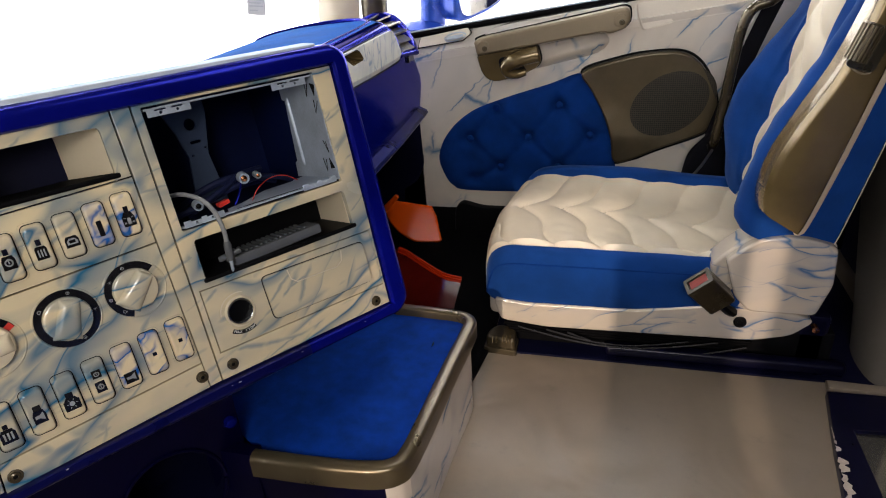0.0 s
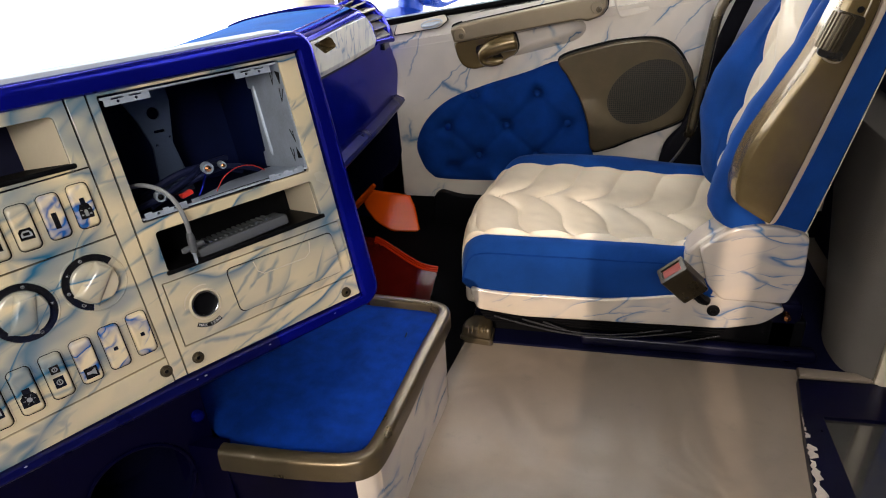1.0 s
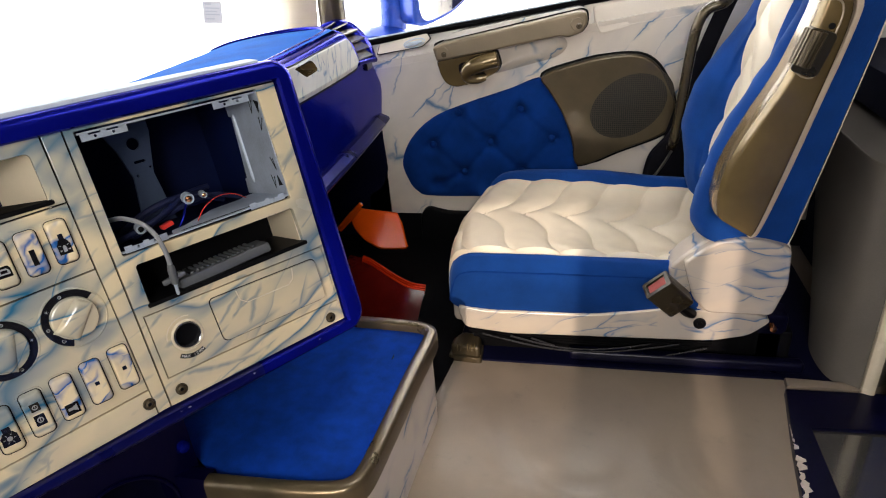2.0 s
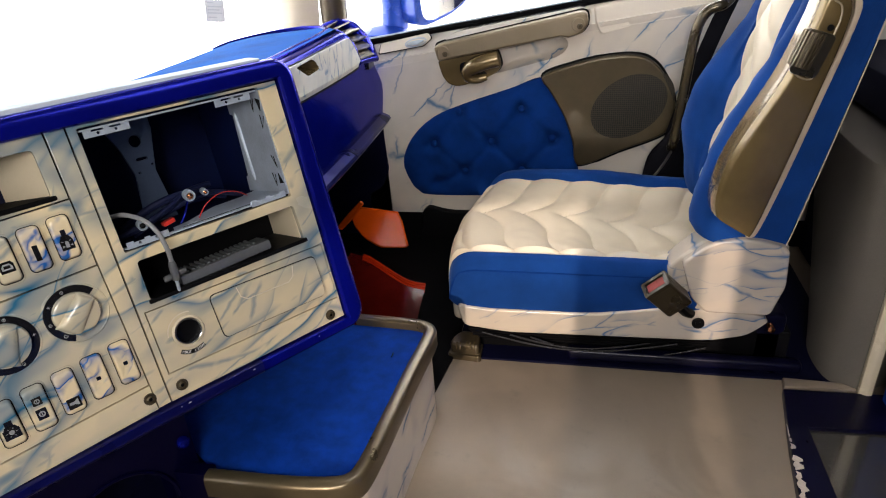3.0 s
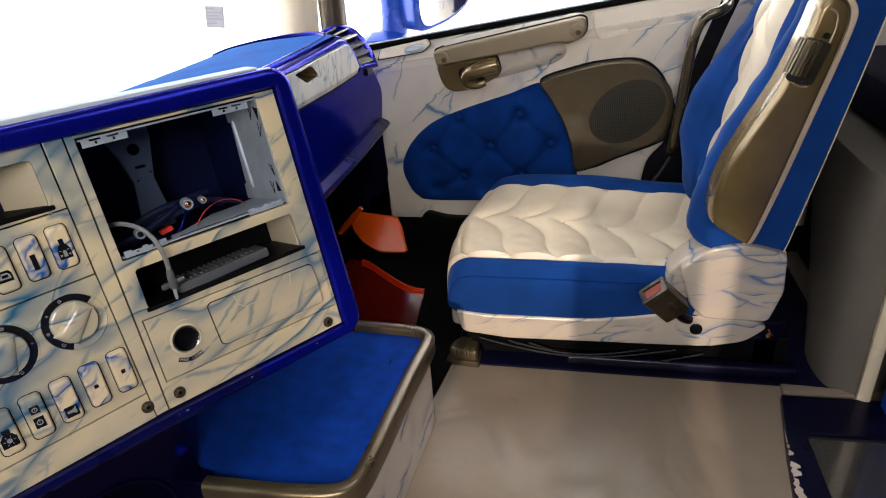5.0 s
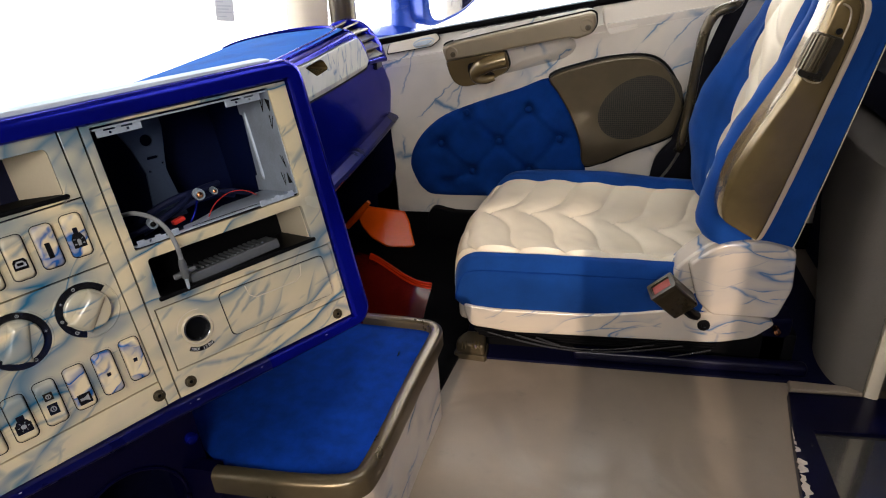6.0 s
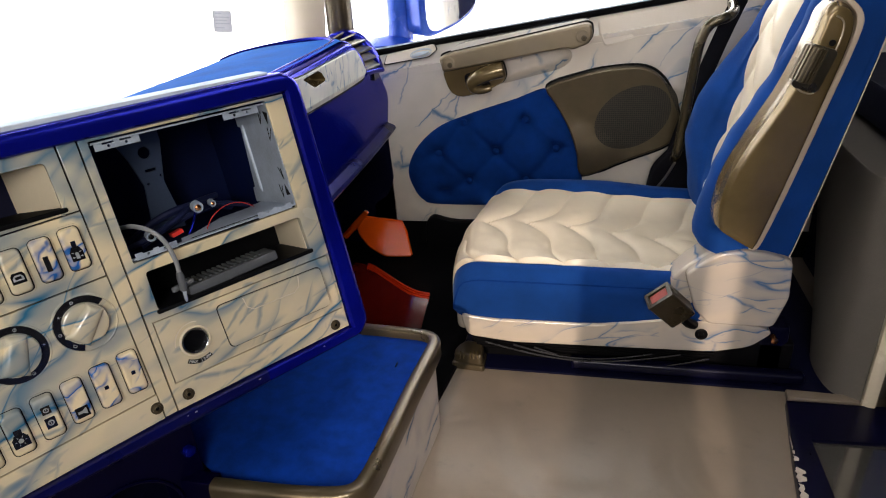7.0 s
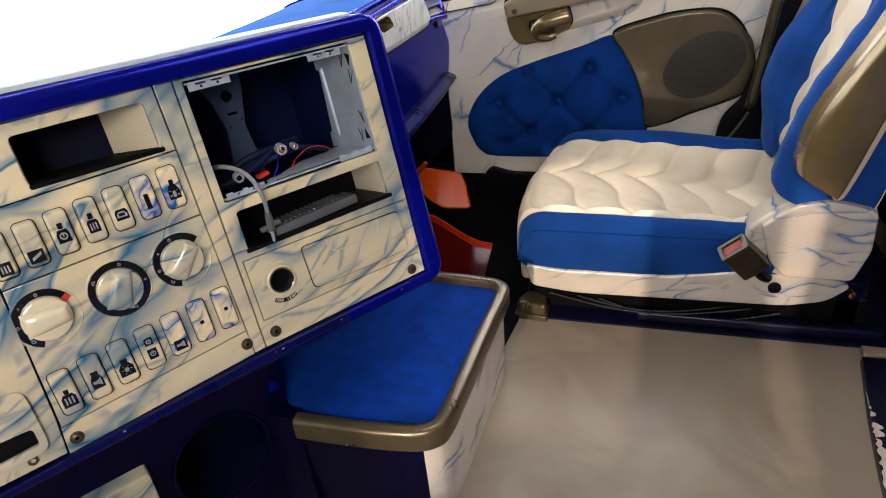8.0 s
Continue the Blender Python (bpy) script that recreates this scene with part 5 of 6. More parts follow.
for x, z in ((-0.2605, 0.5045), (0.0480, 0.5555)):
    cap = part("screw_cap", place(turned([(0.0150, 0), (0.0150, 0.001), (0.0128, 0.0018), (0.0120, 0.0008), (0.0005, 0.0008)], 26), Matrix.Translation((x, 1.566, z)) @ pose(0, 0, 0, 90)), bronze_pale, bar, "round screw cap")
    part("cap_groove", tube([(x + 0.0137 * math.cos(a), 1.5655, z + 0.0137 * math.sin(a)) for a in (2 * math.pi * k / 32 for k in range(32))], 0.0007, 6, True), black, cap)
    part("screw_head", place(turned([(0.0062, 0.0008), (0.0062, 0.0022), (0.0040, 0.0026), (0.0034, 0.0010), (0.0003, 0.0009)], 14), Matrix.Translation((x + 0.004, 1.566, z - 0.004)) @ pose(0, 0, 0, 90)), bronze_matt, cap)
plate_line = rounded([(-0.281, 0.481), (-0.136, 0.504), (-0.126, 0.468), (-0.135, 0.452), (-0.183, 0.429), (-0.237, 0.4185), (-0.259, 0.426), (-0.271, 0.444)], 0.012, 4)
part("latch_gap", side_slab([(-0.2 + (x + 0.2) * 1.035, 0.46 + (z - 0.46) * 1.06) for x, z in plate_line], 1.5980, 1.6010), black, door, "dark gap round the latch plate")
latch_plate = part("latch_plate", side_slab(plate_line, 1.586, 1.602, 0.004), bronze, door, "bronze latch plate")
part("latch_pocket", side_slab(rounded([(-0.228, 0.475), (-0.190, 0.482), (-0.160, 0.446), (-0.172, 0.438), (-0.211, 0.431), (-0.226, 0.450)], 0.012), 1.5845, 1.59, 0.001), black_gloss, latch_plate, "dark finger pocket")
lever_path = [(-0.134, 1.575, 0.485), (-0.165, 1.571, 0.479), (-0.190, 1.570, 0.470), (-0.205, 1.572, 0.457), (-0.202, 1.575, 0.443), (-0.182, 1.578, 0.4385), (-0.162, 1.580, 0.4425)]
part("lever", tube(curve_through(lever_path, 6, False), [0.0195] * 12 + [0.0195 - 0.0115 * k / 24 for k in range(25)], 16), bronze, latch_plate, "bronze door lever")
lock_line = rounded([(-0.432, 0.498), (-0.318, 0.5140), (-0.298, 0.5290), (-0.308, 0.5405), (-0.428, 0.5195)], 0.005)
part("lock_gap", slope(side_slab([(-0.365 + (x + 0.365) * 1.03, 0.519 + (z - 0.519) * 1.05 - 0.001) for x, z in lock_line], 1.5965, 1.601)), black, door, "dark gap under the lock plate")
lock = part("lock_plate", slope(side_slab(lock_line, 1.5945, 1.612, 0.002)), cream_door, door, "cream lock button plate")
oval = [(-0.338 + 0.026 * math.cos(a), 1.594, 0.5215 + 0.0085 * math.sin(a) + 0.004 * math.cos(a)) for a in (2 * math.pi * k / 24 for k in range(24))]
part("lock_ring", slope(tube(oval, 0.0016, 8, True)), zinc, lock, "thin bright ring round the lock button")
part("lock_button", slope(tube([(-0.360, 1.594, 0.5175), (-0.350, 1.589, 0.5195), (-0.330, 1.589, 0.5225), (-0.318, 1.594, 0.5250)], [0.0022, 0.0046, 0.0046, 0.0022], 10)), zinc, lock)
part("armrest_lip", slope(side_slab(rounded([(-0.262, 0.527), (-0.05, 0.5655), (0.058, 0.5815), (0.064, 0.585), (0.052, 0.5875), (-0.215, 0.5475), (-0.245, 0.540)], 0.006), 1.575, 1.618, 0.008, 4)), marble_door, door, "raised cream lip over the pull handle")

# grab handle on the pillar
grab = thing("grab_handle", None, "bent bronze grab handle beside the seat", "handle")
grab_path = [(0.356, 1.59, 0.612), (0.350, 1.53, 0.603), (0.333, 1.497, 0.594), (0.303, 1.495, 0.582), (0.287, 1.495, 0.550), (0.280, 1.495, 0.496), (0.272, 1.495, 0.391), (0.266, 1.50, 0.315), (0.265, 1.53, 0.285), (0.265, 1.585, 0.28)]
part("bar", tube(curve_through(grab_path, 6, False), 0.0108, 14), mat("dark_bronze_paint", (0.065, 0.05, 0.027), 0.26, 0.5, 0.4, 0.2, 20, 1500, 0.06), grab)

# seat belt
belt = thing("seat_belt", None, "dark seat belt webbing hanging by the door", "seat belt")
webbing = mat("dark_belt_webbing", (0.007, 0.007, 0.010), 0.8, vary=0.3, grain=1200, relief=0.4, spec=0.05)
part("strap", sheet(lambda u, v: (0.404 - 0.165 * v - 0.012 * math.sin(3 * v) + 0.036 * (u - 0.5), 1.565 + 0.01 * math.sin(5 * v), 0.72 - 0.55 * v), 3, 20), webbing, belt)
part("anchor", side_slab(rounded([(0.195, 0.10), (0.208, 0.21), (0.217, 0.262), (0.262, 0.315), (0.274, 0.37), (0.33, 0.37), (0.33, 0.10)], 0.02), 1.53, 1.55, 0.008, 3), webbing, belt, "dark cloth belt anchor cover")
part("wire", tube(curve_through([(0.222, 1.50, 0.215), (0.245, 1.50, 0.25), (0.262, 1.50, 0.285)], 4, False), 0.003, 8), steel, belt)

# ---- passenger seat ----
seat = thing("passenger_chair", None, "cream quilted leather and blue suede truck seat on marbled shell", "seat")
YC = 1.28
SKEW = 0.075  # the seat is turned a little on its base


def smoothstep(a, b, x):
    t = min(1, max(0, (x - a) / (b - a)))
    return t * t * (3 - 2 * t)


def quilt(x, d, pitch=0.0845, shift=0.0295):
    """Puffed chevron quilting: 0 in the seams, 1 on the cushions; wavy arms run back from the middle line."""
    e = abs(d)
    ph = (x + 0.035 - 0.66 * e - 0.015 * math.sin(2 * math.pi * e / 0.19) + shift) / pitch
    return ((math.sin(math.pi * ph) ** 2 + 0.0018) / 1.0018) ** 0.21


SECTION = curve_through([(-0.196, 0.108), (-0.200, 0.150), (-0.199, 0.186), (-0.187, 0.211), (-0.170, 0.220), (-0.150, 0.219), (-0.10, 0.219), (0.0, 0.219), (0.10, 0.223), (0.150, 0.232), (0.172, 0.243), (0.196, 0.238), (0.210, 0.208), (0.210, 0.150), (0.206, 0.108)], 18, False)
LO_I, HI_I = 18 * 4 + 4, 18 * 9 + 4  # seams between bolsters and quilted middle


def cushion_point(i, x, top_drop=0.0):
    y, z = SECTION[i]
    front = -0.176 - 0.032 * max(0, 1 - (y / 0.2) ** 2)
    s = max(0.0, min(1.0, (x - 0.0) / 1.0))
    xx = front + (0.36 - front) * s
    run = xx - front
    f = (1 - max(0, 1 - run / 0.062) ** 2.6) ** (1 / 2.6)
    mid = smoothstep(0.19, 0.09, abs(y))
    zz = z - 0.030 * mid * smoothstep(-0.05, 0.25, xx) - 0.012 * smoothstep(0.05, 0.3, xx) * smoothstep(0.15, 0.19, y) + 0.007 * smoothstep(0.12, 0.17, y) * smoothstep(0.02, 0.11, run) * smoothstep(0.42, 0.16, run)
    low = 0.108 + 0.018 * (1 - smoothstep(0.0, 0.06, run))
    zz = low + (zz - low) * f
    pinch = 1 - 0.06 * (1 - smoothstep(0, 0.05, run)) ** 2
    return Vector((xx + SKEW * (y + 0.19), YC + y * pinch, zz))


def cushion_patch(i0, i1, n, puff):
    def at(u, v):
        i = i0 + round(v * (i1 - i0))
        s = u**1.5
        p = cushion_point(i, s)
        edge = min(1, min(i - i0, i1 - i) / 7)
        if puff:
            q = quilt(p.x - SKEW * (p.y - YC + 0.19), p.y - YC)
            lift = (0.0130 * q + 0.0012 * noise.noise((p.x * 38, p.y * 38, 2.0))) * smoothstep(0.10, 0.20, p.z) * edge - 0.004 * (1 - edge)
            p.z += lift
        else:
            p.z += 0.004 * math.sqrt(edge) * (p.z > 0.15) - 0.003 * (1 - edge) * (p.z > 0.2)
            p.y += 0.0022 * noise.noise((p.x * 24, p.y * 24, p.z * 30)) * edge
        return p

    return sheet(at, n, i1 - i0)


part("cushion", cushion_patch(LO_I, HI_I, 240, True), leather, seat, "cream leather cushion with wavy chevron quilting")
near_roll = part("side_bolster", cushion_patch(0, LO_I, 60, False), suede_seat, seat, "blue suede cushion side")
part("side_bolster", cushion_patch(HI_I, len(SECTION) - 1, 60, False), suede_seat, seat, "blue suede cushion side")
piping = [cushion_point(round(6 + 36 * (k / 9) ** 0.7), 0.002 + 0.03 * (k / 9) ** 2) + Vector((-0.0006, -0.0012, 0.0)) for k in range(9)]
piping += [cushion_point(18 * 2 + 6, (k / 40) ** 1.5) + Vector((0, -0.0012, 0.001)) for k in range(5, 41)]
part("piping", tube(piping, 0.0016, 6), suede_dark, near_roll)
part("seat_core", box(-0.15, 0.36, 1.11, 1.46, 0.09, 0.17), black, seat)

# backrest: a along its height, y across, d its depth towards the cushion
BACK = Matrix.Translation((0.268, YC, 0.282)) @ pose(0, 0, 0, 0, 18.5, 0)
BSEC = curve_through([(-0.198, -0.131), (-0.204, -0.07), (-0.209, -0.020), (-0.202, 0.004), (-0.182, 0.019), (-0.152, 0.017), (-0.122, 0.004), (-0.095, -0.010), (0.0, -0.008), (0.095, -0.008), (0.115, 0.006), (0.148, 0.024), (0.182, 0.027), (0.203, 0.014), (0.211, -0.012), (0.204, -0.07), (0.198, -0.125)], 12, False)
BLO, BHI = 12 * 7, 12 * 9


def back_point(i, s):
    y, d = BSEC[i]
    h = 0.72
    a = h * s - 0.055 * (1 - s) ** 2 * smoothstep(0.08, 0.14, y)
    f = (1 - max(0, 1 - (h - a) / 0.07) ** 2.5) ** (1 / 2.5)
    g = (1 - max(0, 1 - (h * s + 0.012) / 0.05) ** 2.5) ** (1 / 2.5)
    widen = 1 + 0.03 * math.sin(math.pi * s) - 0.12 * s * s
    depth = -0.06 + (d + 0.06) * min(f, g)
    if d < -0.03:
        depth *= 1 - 0.74 * s * min(1, (-d - 0.03) / 0.09)
    belly = 0.018 * math.exp(-((a - 0.16) / 0.12) ** 2)
    rise = smoothstep(0.15, 0.36, a)
    near_side, far_side = smoothstep(-0.07, -0.13, y), smoothstep(0.08, 0.14, y)
    belly += 0.006 * (1 - rise) * near_side + (0.010 - 0.022 * rise - 0.045 * smoothstep(0.10, -0.05, a)) * far_side + (0.042 * rise - 0.012) * (1 - near_side - far_side)
    return Vector((-depth - belly * (d > -0.1) + SKEW * (y + 0.2), y * widen, a))


def back_patch(i0, i1, n, puff):
    def at(u, v):
        i = i0 + round(v * (i1 - i0))
        p = back_point(i, u)
        edge = min(1, min(i - i0, i1 - i) / 3)
        if puff:
            edge = smoothstep(0, 6, min(i - i0, i1 - i))
            p.x -= 0.013 * quilt(0.72 - p.z, p.y, 0.085) * edge - 0.004 * (1 - edge)
        else:
            p.x -= 0.004 * math.sqrt(edge) * (BSEC[i][1] > -0.05) + 0.0034 * noise.noise((p.y * 16, 5.0, p.z * 34)) * edge
            p.y += 0.0020 * noise.noise((p.x * 26, 9.0, p.z * 26)) * edge
        return BACK @ p

    return sheet(at, n, i1 - i0)


part("backrest", back_patch(BLO, BHI, 150, True), leather, seat, "cream leather backrest with wavy chevron quilting")
part("back_bolster", back_patch(0, BLO + 2, 60, False), suede_seat, seat, "blue suede backrest side")
part("back_bolster", back_patch(BHI - 2, len(BSEC) - 1, 60, False), suede_seat, seat, "blue suede backrest side")
part("back_panel", sheet(lambda u, v: BACK @ (back_point(0, u).lerp(back_point(len(BSEC) - 1, u), v) + Vector((0.012 * math.sin(math.pi * v), 0, 0))), 20, 10), suede_dark, seat)
rear_edge = [BACK @ (back_point(0, k / 30) + Vector((0.001, -0.002, 0))) for k in range(31)]
part("back_piping", tube(rear_edge, 0.0009, 6), leather, seat, "cream piping")

# marbled shell with hinge cover
shell_line = rounded([(-0.163, 0.122), (-0.150, 0.072), (-0.06, 0.062), (0.303, 0.070), (0.365, 0.086), (0.40, 0.12), (0.36, 0.135), (0.225, 0.138), (0.10, 0.116), (-0.10, 0.114)], 0.014, 4)
part("shell", side_slab(shell_line, 1.0785, 1.125, 0.005, 3), marble_shell, seat, "cream marbled seat shell")
part("shell_front", box(-0.176, -0.12, 1.10, 1.47, 0.068, 0.122, 0.014, 3), marble_shell, seat)
part("shell_far", side_slab(shell_line, 1.455, 1.49, 0.006), marble_shell, seat)
hinge_line = rounded([(0.216, 0.216), (0.238, 0.243), (0.270, 0.273), (0.291, 0.283), (0.328, 0.288), (0.362, 0.284), (0.405, 0.272), (0.412, 0.200), (0.396, 0.136), (0.27, 0.132), (0.236, 0.160)], 0.012, 4)
hinge = part("hinge_cover", side_slab(hinge_line, 1.080, 1.13, 0.006, 3), marble_shell, seat, "cream marbled hinge cover with a raised facet")
facet = [(0.2385, 0.238), (0.272, 0.270), (0.291, 0.281), (0.328, 0.286), (0.362, 0.282), (0.402, 0.270), (0.407, 0.200), (0.391, 0.1405), (0.286, 0.1405), (0.260, 0.168)]
part("facet", side_slab(rounded(facet, 0.010, 4), 1.0635, 1.086, 0.005, 3), marble_shell, hinge)
shell_bolt = part("shell_bolt", place(turned([(0.0108, 0), (0.0108, 0.003), (0.009, 0.0042), (0.005, 0.004), (0.004, 0.0022), (0.0004, 0.002)], 22), Matrix.Translation((0.279, 1.0765, 0.111)) @ pose(0, 0, 0, 90)), black, seat, "black shell bolt")
part("stray_bolt", place(turned([(0.006, 0), (0.006, 0.014), (0.0005, 0.015)], 12), Matrix.Translation((0.405, 1.10, 0.098)) @ pose(0, 0, 0, 90)), copper, seat, "brass bolt end")

# suspension base, rails and cables
part("base", box(-0.125, 0.45, 1.115, 1.46, 0.0, 0.075, 0.006), black, seat, "black seat base")
part("bellows", merge(*[box(-0.145 + 0.004 * k, 0.31 - 0.004 * k, 1.094 + 0.003 * k, 1.45, 0.052 - 0.008 * k, 0.058 - 0.008 * k, 0.002) for k in range(4)]), rubber, seat, "ribbed black rubber bellows")
part("rail", box(0.05, 0.468, 1.080, 1.105, 0.004, 0.030, 0.009, 4), hatch_paint, seat, "navy painted seat rail")
part("floor_plate", slab([(-0.17, 1.071), (0.556, 1.071), (0.556, 1.6), (-0.17, 1.6)], 0.0, 0.0045), dark_navy, seat, "black floor plate")
part("bracket", box(0.38, 0.44, 1.115, 1.17, 0.004, 0.11, 0.012), hatch_paint, seat, "navy seat bracket")
cable_skin = mat("worn_black_cable", (0.018, 0.018, 0.022), 0.25, coat=0.3, vary=0.2, relief=0.05)
for k, (sag, a, b) in enumerate(((0.030, -0.115, 0.25), (0.022, -0.06, 0.20), (0.035, -0.02, 0.30))):
    part("cable", tube([(a + (b - a) * t / 14, 1.082 + 0.002 * k, 0.058 - 0.004 * k - sag * math.sin(math.pi * t / 14)) for t in range(15)], 0.0018, 6), cable_skin, seat)

# buckle
brown_plastic = mat("brown_gloss_plastic", (0.026, 0.018, 0.008), 0.3, 0.1, 0.25, 0.15, spec=0.3)
buckle = part("buckle", place(box(-0.0245, 0.0245, -0.017, 0.017, -0.038, 0.030, 0.005, 3), Matrix.Translation((0.2145, 1.045, 0.188)) @ pose(0, 0, 0, 16, -42, 0)), brown_plastic, seat, "brown seat belt buckle")
part("release", place(box(-0.0160, 0.0160, -0.0085, 0.0085, 0.028, 0.0306, 0.001), Matrix.Translation((0.2145, 1.045, 0.188)) @ pose(0, 0, 0, 16, -42, 0)), mat("faded_red_plastic", (0.30, 0.045, 0.035), 0.5, vary=0.1), buckle, "faded red release button")
part("release_rim", place(slab(rect(-0.0242, 0.0242, -0.0168, 0.0168, 0.003), 0.028, 0.0325, 0.0008, 1, [rect(-0.0180, 0.0180, -0.0105, 0.0105, 0.002)]), Matrix.Translation((0.2145, 1.045, 0.188)) @ pose(0, 0, 0, 16, -42, 0)), brown_plastic, buckle)
part("stalk", tube([(0.235, 1.052, 0.164), (0.252, 1.06, 0.144), (0.264, 1.076, 0.130)], 0.009, 8), black, buckle)

# armrest folded up along the backrest
arm_line = curve_through([(0.267, 0.351), (0.266, 0.374), (0.275, 0.425), (0.302, 0.490), (0.335, 0.559), (0.358, 0.630), (0.366, 0.660), (0.383, 0.671), (0.403, 0.655), (0.403, 0.615), (0.381, 0.520), (0.354, 0.405), (0.335, 0.330), (0.326, 0.310), (0.318, 0.311), (0.290, 0.328), (0.272, 0.340)], 5)


def arm_face(x, z, r):
    """Crowned along its length, with a facet falling away towards the seat and a rounded rim."""
    p = Vector((x, z))
    near = min(((p - a - (b - a) * min(1, max(0, (p - a).dot(b - a) / (b - a).length_squared))).length for a, b in ARM_EDGES)) if r < 1 else 0.0
    rim = (1 - (1 - min(1, near / 0.009)) ** 2.4) ** 0.45
    across = (x - 0.297) * 0.973 - (z - 0.32) * 0.229
    h = 0.031 - 1.3 * across**2 - 5.0 * max(0.0, -0.010 - across) ** 2 - 0.22 * max(0.0, z - 0.44) ** 2
    return h * rim - 1.045


ARM_EDGES = [(Vector(a), Vector(b)) for a, b in zip(arm_line, arm_line[1:] + arm_line[:1]) if a != b]
arm = part("armrest", side_pillow(curve_through(arm_line, 2), (0.332, 0.50), 28, arm_face), bronze, seat, "bronze painted armrest folded upright")
part("armrest_side", side_slab(arm_line, 1.0449, 1.075), bronze, arm)
edge_line = [(0.322, 0.308), (0.334, 0.330), (0.354, 0.405), (0.381, 0.520), (0.403, 0.612), (0.405, 0.652), (0.386, 0.674), (0.394, 0.675), (0.413, 0.655), (0.413, 0.622), (0.389, 0.515), (0.362, 0.400), (0.341, 0.322), (0.332, 0.306)]
part("armrest_edge", side_slab(curve_through(edge_line, 4), 1.031, 1.075, 0.003, 3), mat("beige_armrest_vinyl", (0.47, 0.375, 0.285), 0.45, vary=0.12, patch=30, grain=600, relief=0.1), arm, "cream edge of the armrest")
ROLL = Matrix.Translation((0.3600, 1.0150, 0.589)) @ pose(0, 0, 0, 0, 17, 0)
well = part("roller_well", place(place(slab(rect(-0.018, 0.019, -0.029, 0.030, 0.007), -0.001, 0.002, 0.001), SIDE), ROLL), mat("dark_bronze_recess", (0.03, 0.025, 0.016), 0.3, 0.4, 0.2), arm, "dark roller recess")
well_rim = [(0.342, 1.0185, 0.566), (0.352, 1.0165, 0.558), (0.365, 1.0165, 0.556), (0.373, 1.0165, 0.568), (0.380, 1.0175, 0.600), (0.388, 1.020, 0.630), (0.387, 1.022, 0.648), (0.378, 1.024, 0.655)]
part("recess_rim", tube(curve_through(well_rim, 6, False), 0.0014, 8), bronze_pale, arm, "raised bright rim of the roller recess")
DRUM = ROLL @ Matrix.Translation((-0.006, 0.008, 0.004))
part("roller", place(turned([(0.010, -0.0255), (0.0135, -0.023), (0.0135, 0.023), (0.010, 0.0255)], 28), DRUM), bronze_matt, well, "ribbed bronze adjuster wheel")
for k in range(10):
    a = radians(-172 + 18 * k)
    part("rib", place(box(-0.0022, 0.0016, -0.0016, 0.0016, -0.0235, 0.0235, 0.0006), DRUM @ pose(0, 0, 0, 0, 0, math.degrees(a)) @ Matrix.Translation((0.0146, 0, 0))), bronze_matt, well)
part("arm_pin", place(turned([(0.0042, 0), (0.0042, 0.0015), (0.0005, 0.0015)], 14), Matrix.Translation((0.3775, 1.0178, 0.622)) @ pose(0, 0, 0, 90)), black, arm)
part("arm_screw", place(turned([(0.003, 0), (0.003, 0.001), (0.0005, 0.001)], 10), Matrix.Translation((0.313, 1.0215, 0.338)) @ pose(0, 0, 0, 90)), steel, arm)

# ---- small metal pedal by the seat base ----
pedal = thing("foot_pedal", None, "small bronze metal pedal on the floor by the seat", "pedal")
PED = Matrix.Translation((-0.150, 1.072, 0.0)) @ pose(0, 0, 0, 0, 0, 6)
part("tread", slab(rounded([(-0.180, 1.072), (-0.119, 1.065), (-0.121, 1.104), (-0.134, 1.116), (-0.160, 1.121), (-0.176, 1.100)], 0.010, 4), 0.012, 0.034, 0.007, 3), bronze_matt, pedal)
part("foot", slab(rounded([(-0.184, 1.066), (-0.116, 1.060), (-0.117, 1.108), (-0.150, 1.122), (-0.180, 1.104)], 0.008, 3), 0.0, 0.0125, 0.003), bronze_matt, pedal)
for x in (-0.014, -0.007, 0.006, 0.013, 0.020):
    part("ridge", place(box(x - 0.0012, x + 0.0012, -0.008, 0.012, 0.0335, 0.0355, 0.0006), PED @ pose(0, 0, 0, 14, 0, 0)), bronze, pedal)

# ---- red plastic container in the footwell ----
container = thing("red_container", None, "open orange-red plastic container in the footwell", "container")
LID_N = Vector((0.25, -0.6, 0.75)).normalized()
LID_E = Vector((0, 0, 1)).cross(LID_N).normalized()
LID = Matrix.Translation((-0.452, 1.494, 0.020)) @ Matrix((LID_E, LID_N.cross(LID_E), LID_N)).transposed().to_4x4()
lid = rounded([(-0.034, 0.121), (0.064, 0.091), (0.071, 0.060), (0.0745, -0.014), (0.0, -0.002), (-0.037, 0.031), (-0.059, 0.071), (-0.064, 0.106)], 0.012, 4)
part("lid", place(slab(lid, -0.004, 0.004, 0.003), LID), red_plastic, container, "glossy orange-red lid leaning open")
part("lid_rim", place(tube([(-0.034, 0.1205, 0.003), (0.062, 0.0910, 0.003), (0.069, 0.062, 0.003), (0.0725, -0.010, 0.003)], 0.0028, 8), LID), red_plastic, container)
part("flap", tube([(-0.545, 1.468, 0.086), (-0.51, 1.469, 0.122), (-0.477, 1.470, 0.158)], [0.008, 0.009, 0.006], 8), red_plastic, container)
RIBS = curve_through([(-0.46, 1.311, 0.102), (-0.413, 1.293, 0.101), (-0.369, 1.259, 0.100), (-0.316, 1.213, 0.100), (-0.281, 1.190, 0.100), (-0.250, 1.189, 0.096)], 5, False)


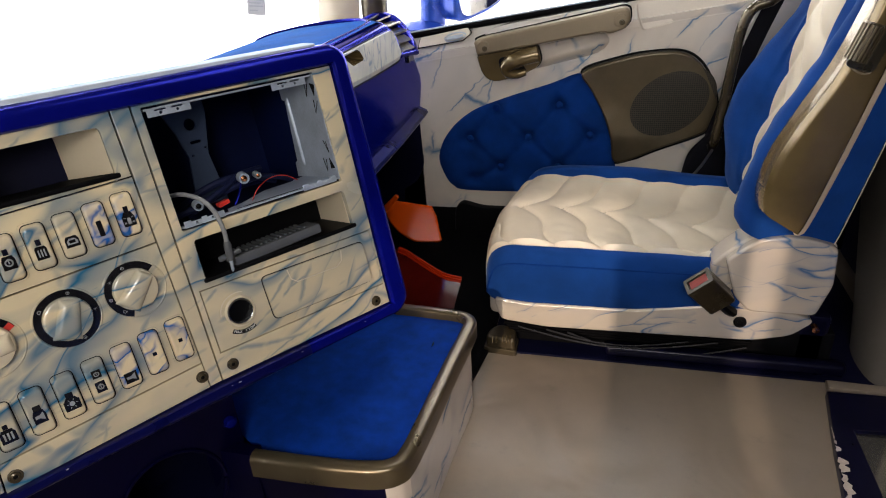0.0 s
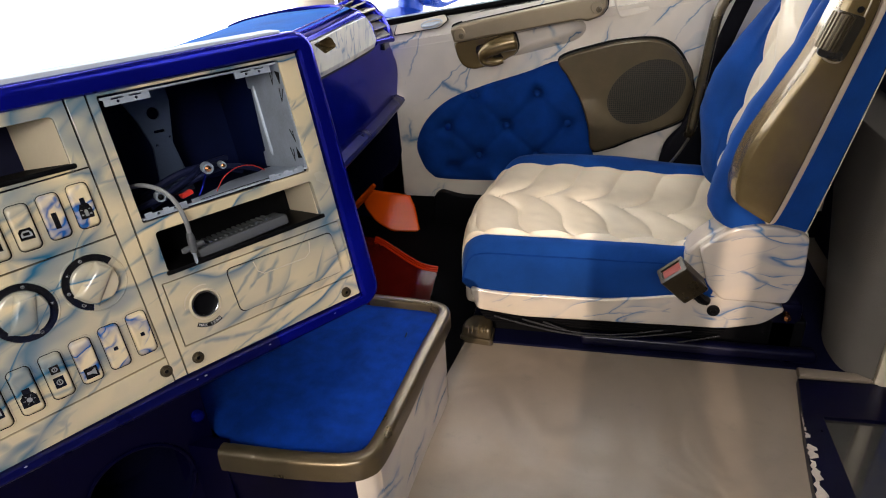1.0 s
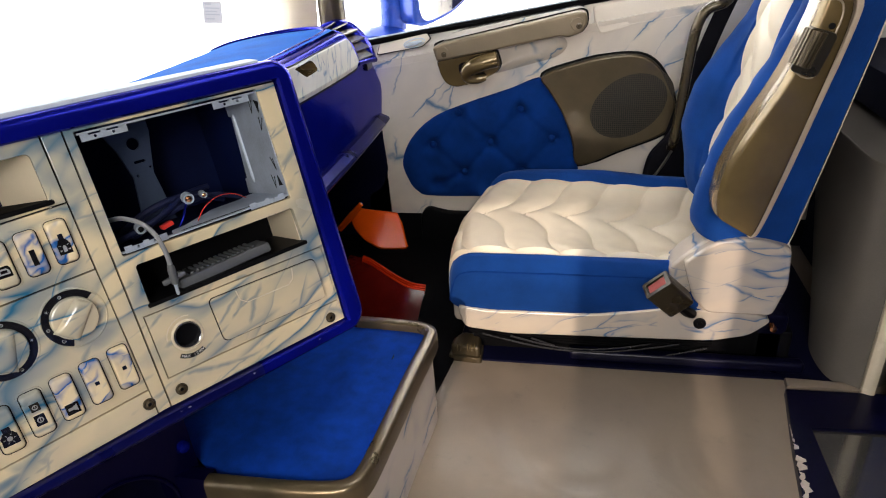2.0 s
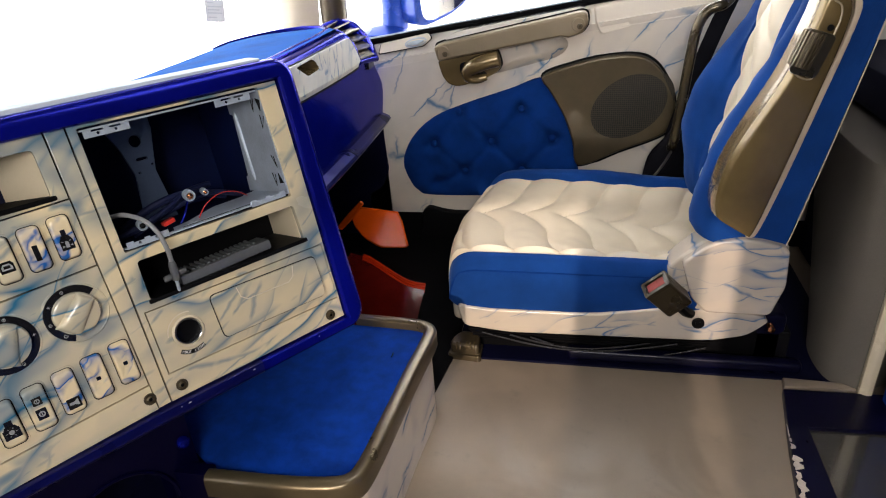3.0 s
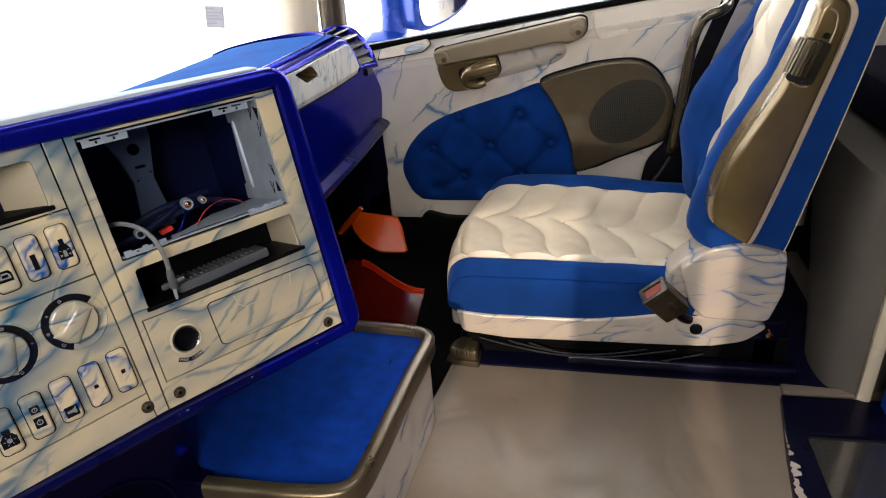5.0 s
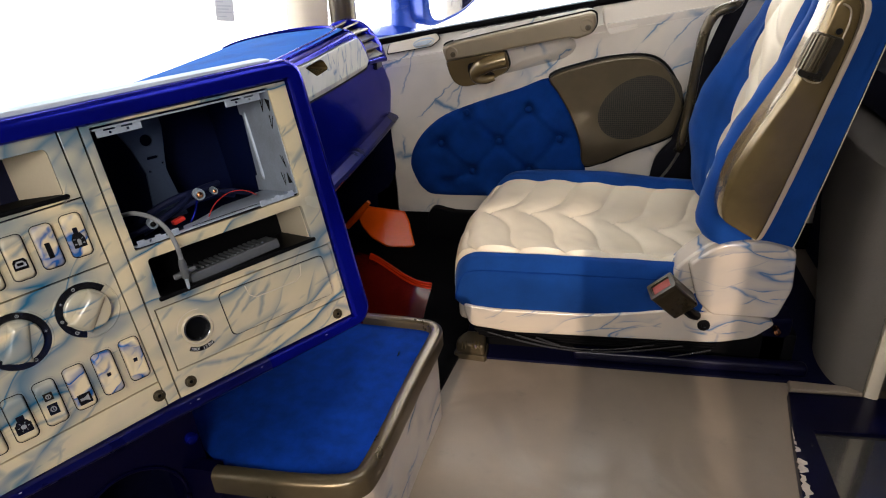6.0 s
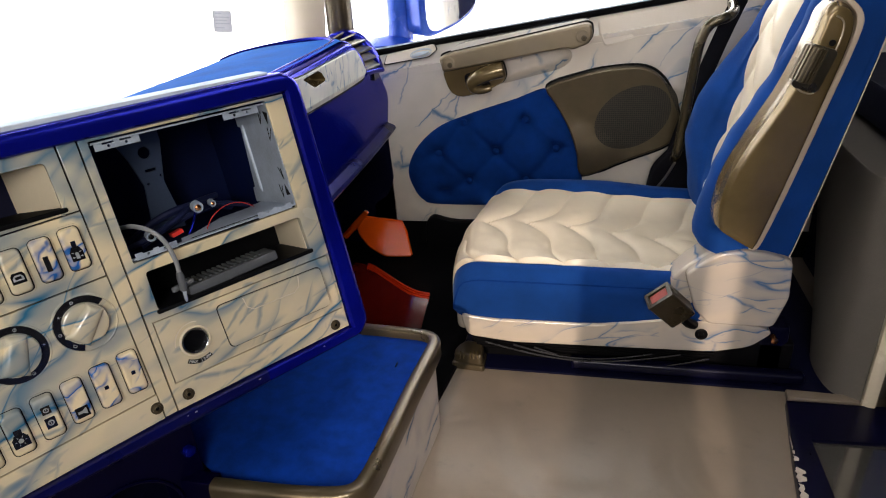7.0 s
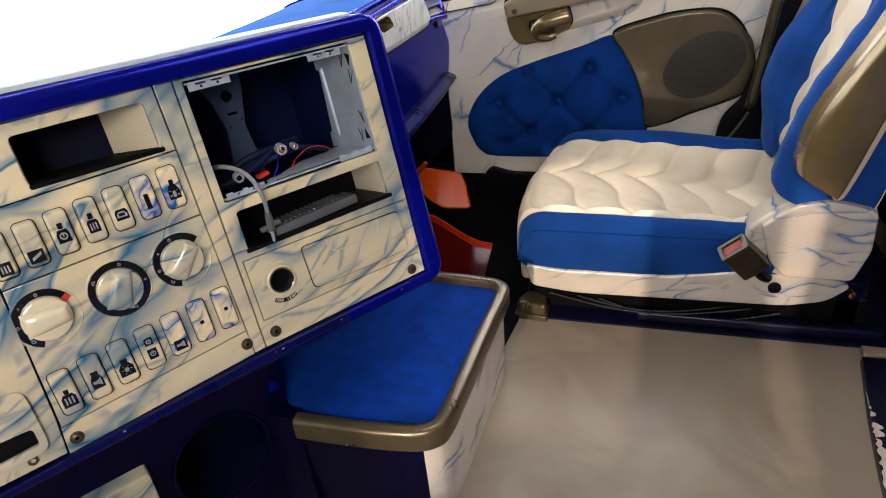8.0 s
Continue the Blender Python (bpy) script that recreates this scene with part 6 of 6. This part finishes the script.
def band(t):
    k = max(0.0, min(1.0, t)) * (len(RIBS) - 1)
    i = min(int(k), len(RIBS) - 2)
    return Vector(RIBS[i]).lerp(Vector(RIBS[i + 1]), k - i)


part("tub", sheet(lambda u, v: band(u) + Vector((-0.03 * (1 - u) * v, -0.20 * v, -0.004 - 0.085 * v * v - 0.01 * math.sin(math.pi * v))), 24, 10), red_shaded, container, "red tub body with shade in its colour")
for k in range(4):
    part("rib", tube([band(0.16 + 0.84 * t / 20) + Vector((0.0, -0.0045 * k, -0.0032 * k)) for t in range(21)], [0.0026 + 0.0006 * (t < 3) for t in range(21)], 6), red_half_shaded, container)

# ---- outside mirror ----
mirror_blue = mat("bright_blue_paint", (0.012, 0.06, 0.42), 0.25, 0.4, 0.2, 0.1, 6, 900, 0.02)
outside = thing("outside_mirror", None, "royal blue truck mirror outside the passenger window", "mirror")
part("arm", tube(curve_through([(-0.474, 1.90, 0.44), (-0.468, 1.90, 0.52), (-0.462, 1.90, 0.60), (-0.455, 1.90, 0.95)], 6, False), 0.038, 16), mirror_blue, outside)
part("foot", place(turned([(0.0005, 0.05), (0.045, 0.042), (0.075, 0.015), (0.08, -0.02), (0.06, -0.05), (0.0005, -0.05)], 20), Matrix.Translation((-0.495, 1.88, 0.500)) @ Matrix.Diagonal((1.0, 0.8, 0.6, 1))), mirror_blue, outside)
head_line = rounded([(-0.405, 0.515), (-0.30, 0.545), (-0.245, 0.585), (-0.225, 0.95), (-0.41, 0.97)], 0.045, 6)
TURNED = Matrix.Translation((-0.325, 1.9, 0)) @ pose(0, 0, 0, 0, 0, 46) @ Matrix.Diagonal((1.22, 1, 1, 1)) @ Matrix.Translation((0.325, -1.9, 0))
part("head", place(side_slab(head_line, 1.880, 1.96, 0.02, 4), TURNED), mirror_blue, outside)
glass_line = [(-0.325 + (x + 0.325) * 0.87, 0.74 + (y - 0.74) * 0.93) for x, y in head_line]
part("mirror_glass", place(side_slab(glass_line, 1.8765, 1.881, 0.001), TURNED), mirror_glass, outside, "silvered mirror glass")

# pale sticker on the windscreen
sticker = thing("windscreen_sticker", None, "pale blue-grey paper sticker on the windscreen", "sticker")
HUNG = Matrix.Translation((-0.905, 1.70, 0.606)) @ pose(0, 0, 0, 0, 7, 25)
part("paper", place(box(-0.024, 0.024, 0.0, 0.001, -0.028, 0.028), HUNG), mat("pale_paper", (0.72, 0.74, 0.82), 0.8, vary=0.05), sticker)
print_grey = mat("faded_blue_print", (0.58, 0.61, 0.71), 0.8, vary=0.1)
for z, w in ((0.021, 0.016), (0.011, 0.036), (0.003, 0.030), (-0.005, 0.036), (-0.016, 0.022)):
    part("text_bar", place(box(-0.018, -0.018 + w, -0.0006, 0.0, z - 0.0015, z + 0.0015), HUNG), print_grey, sticker)
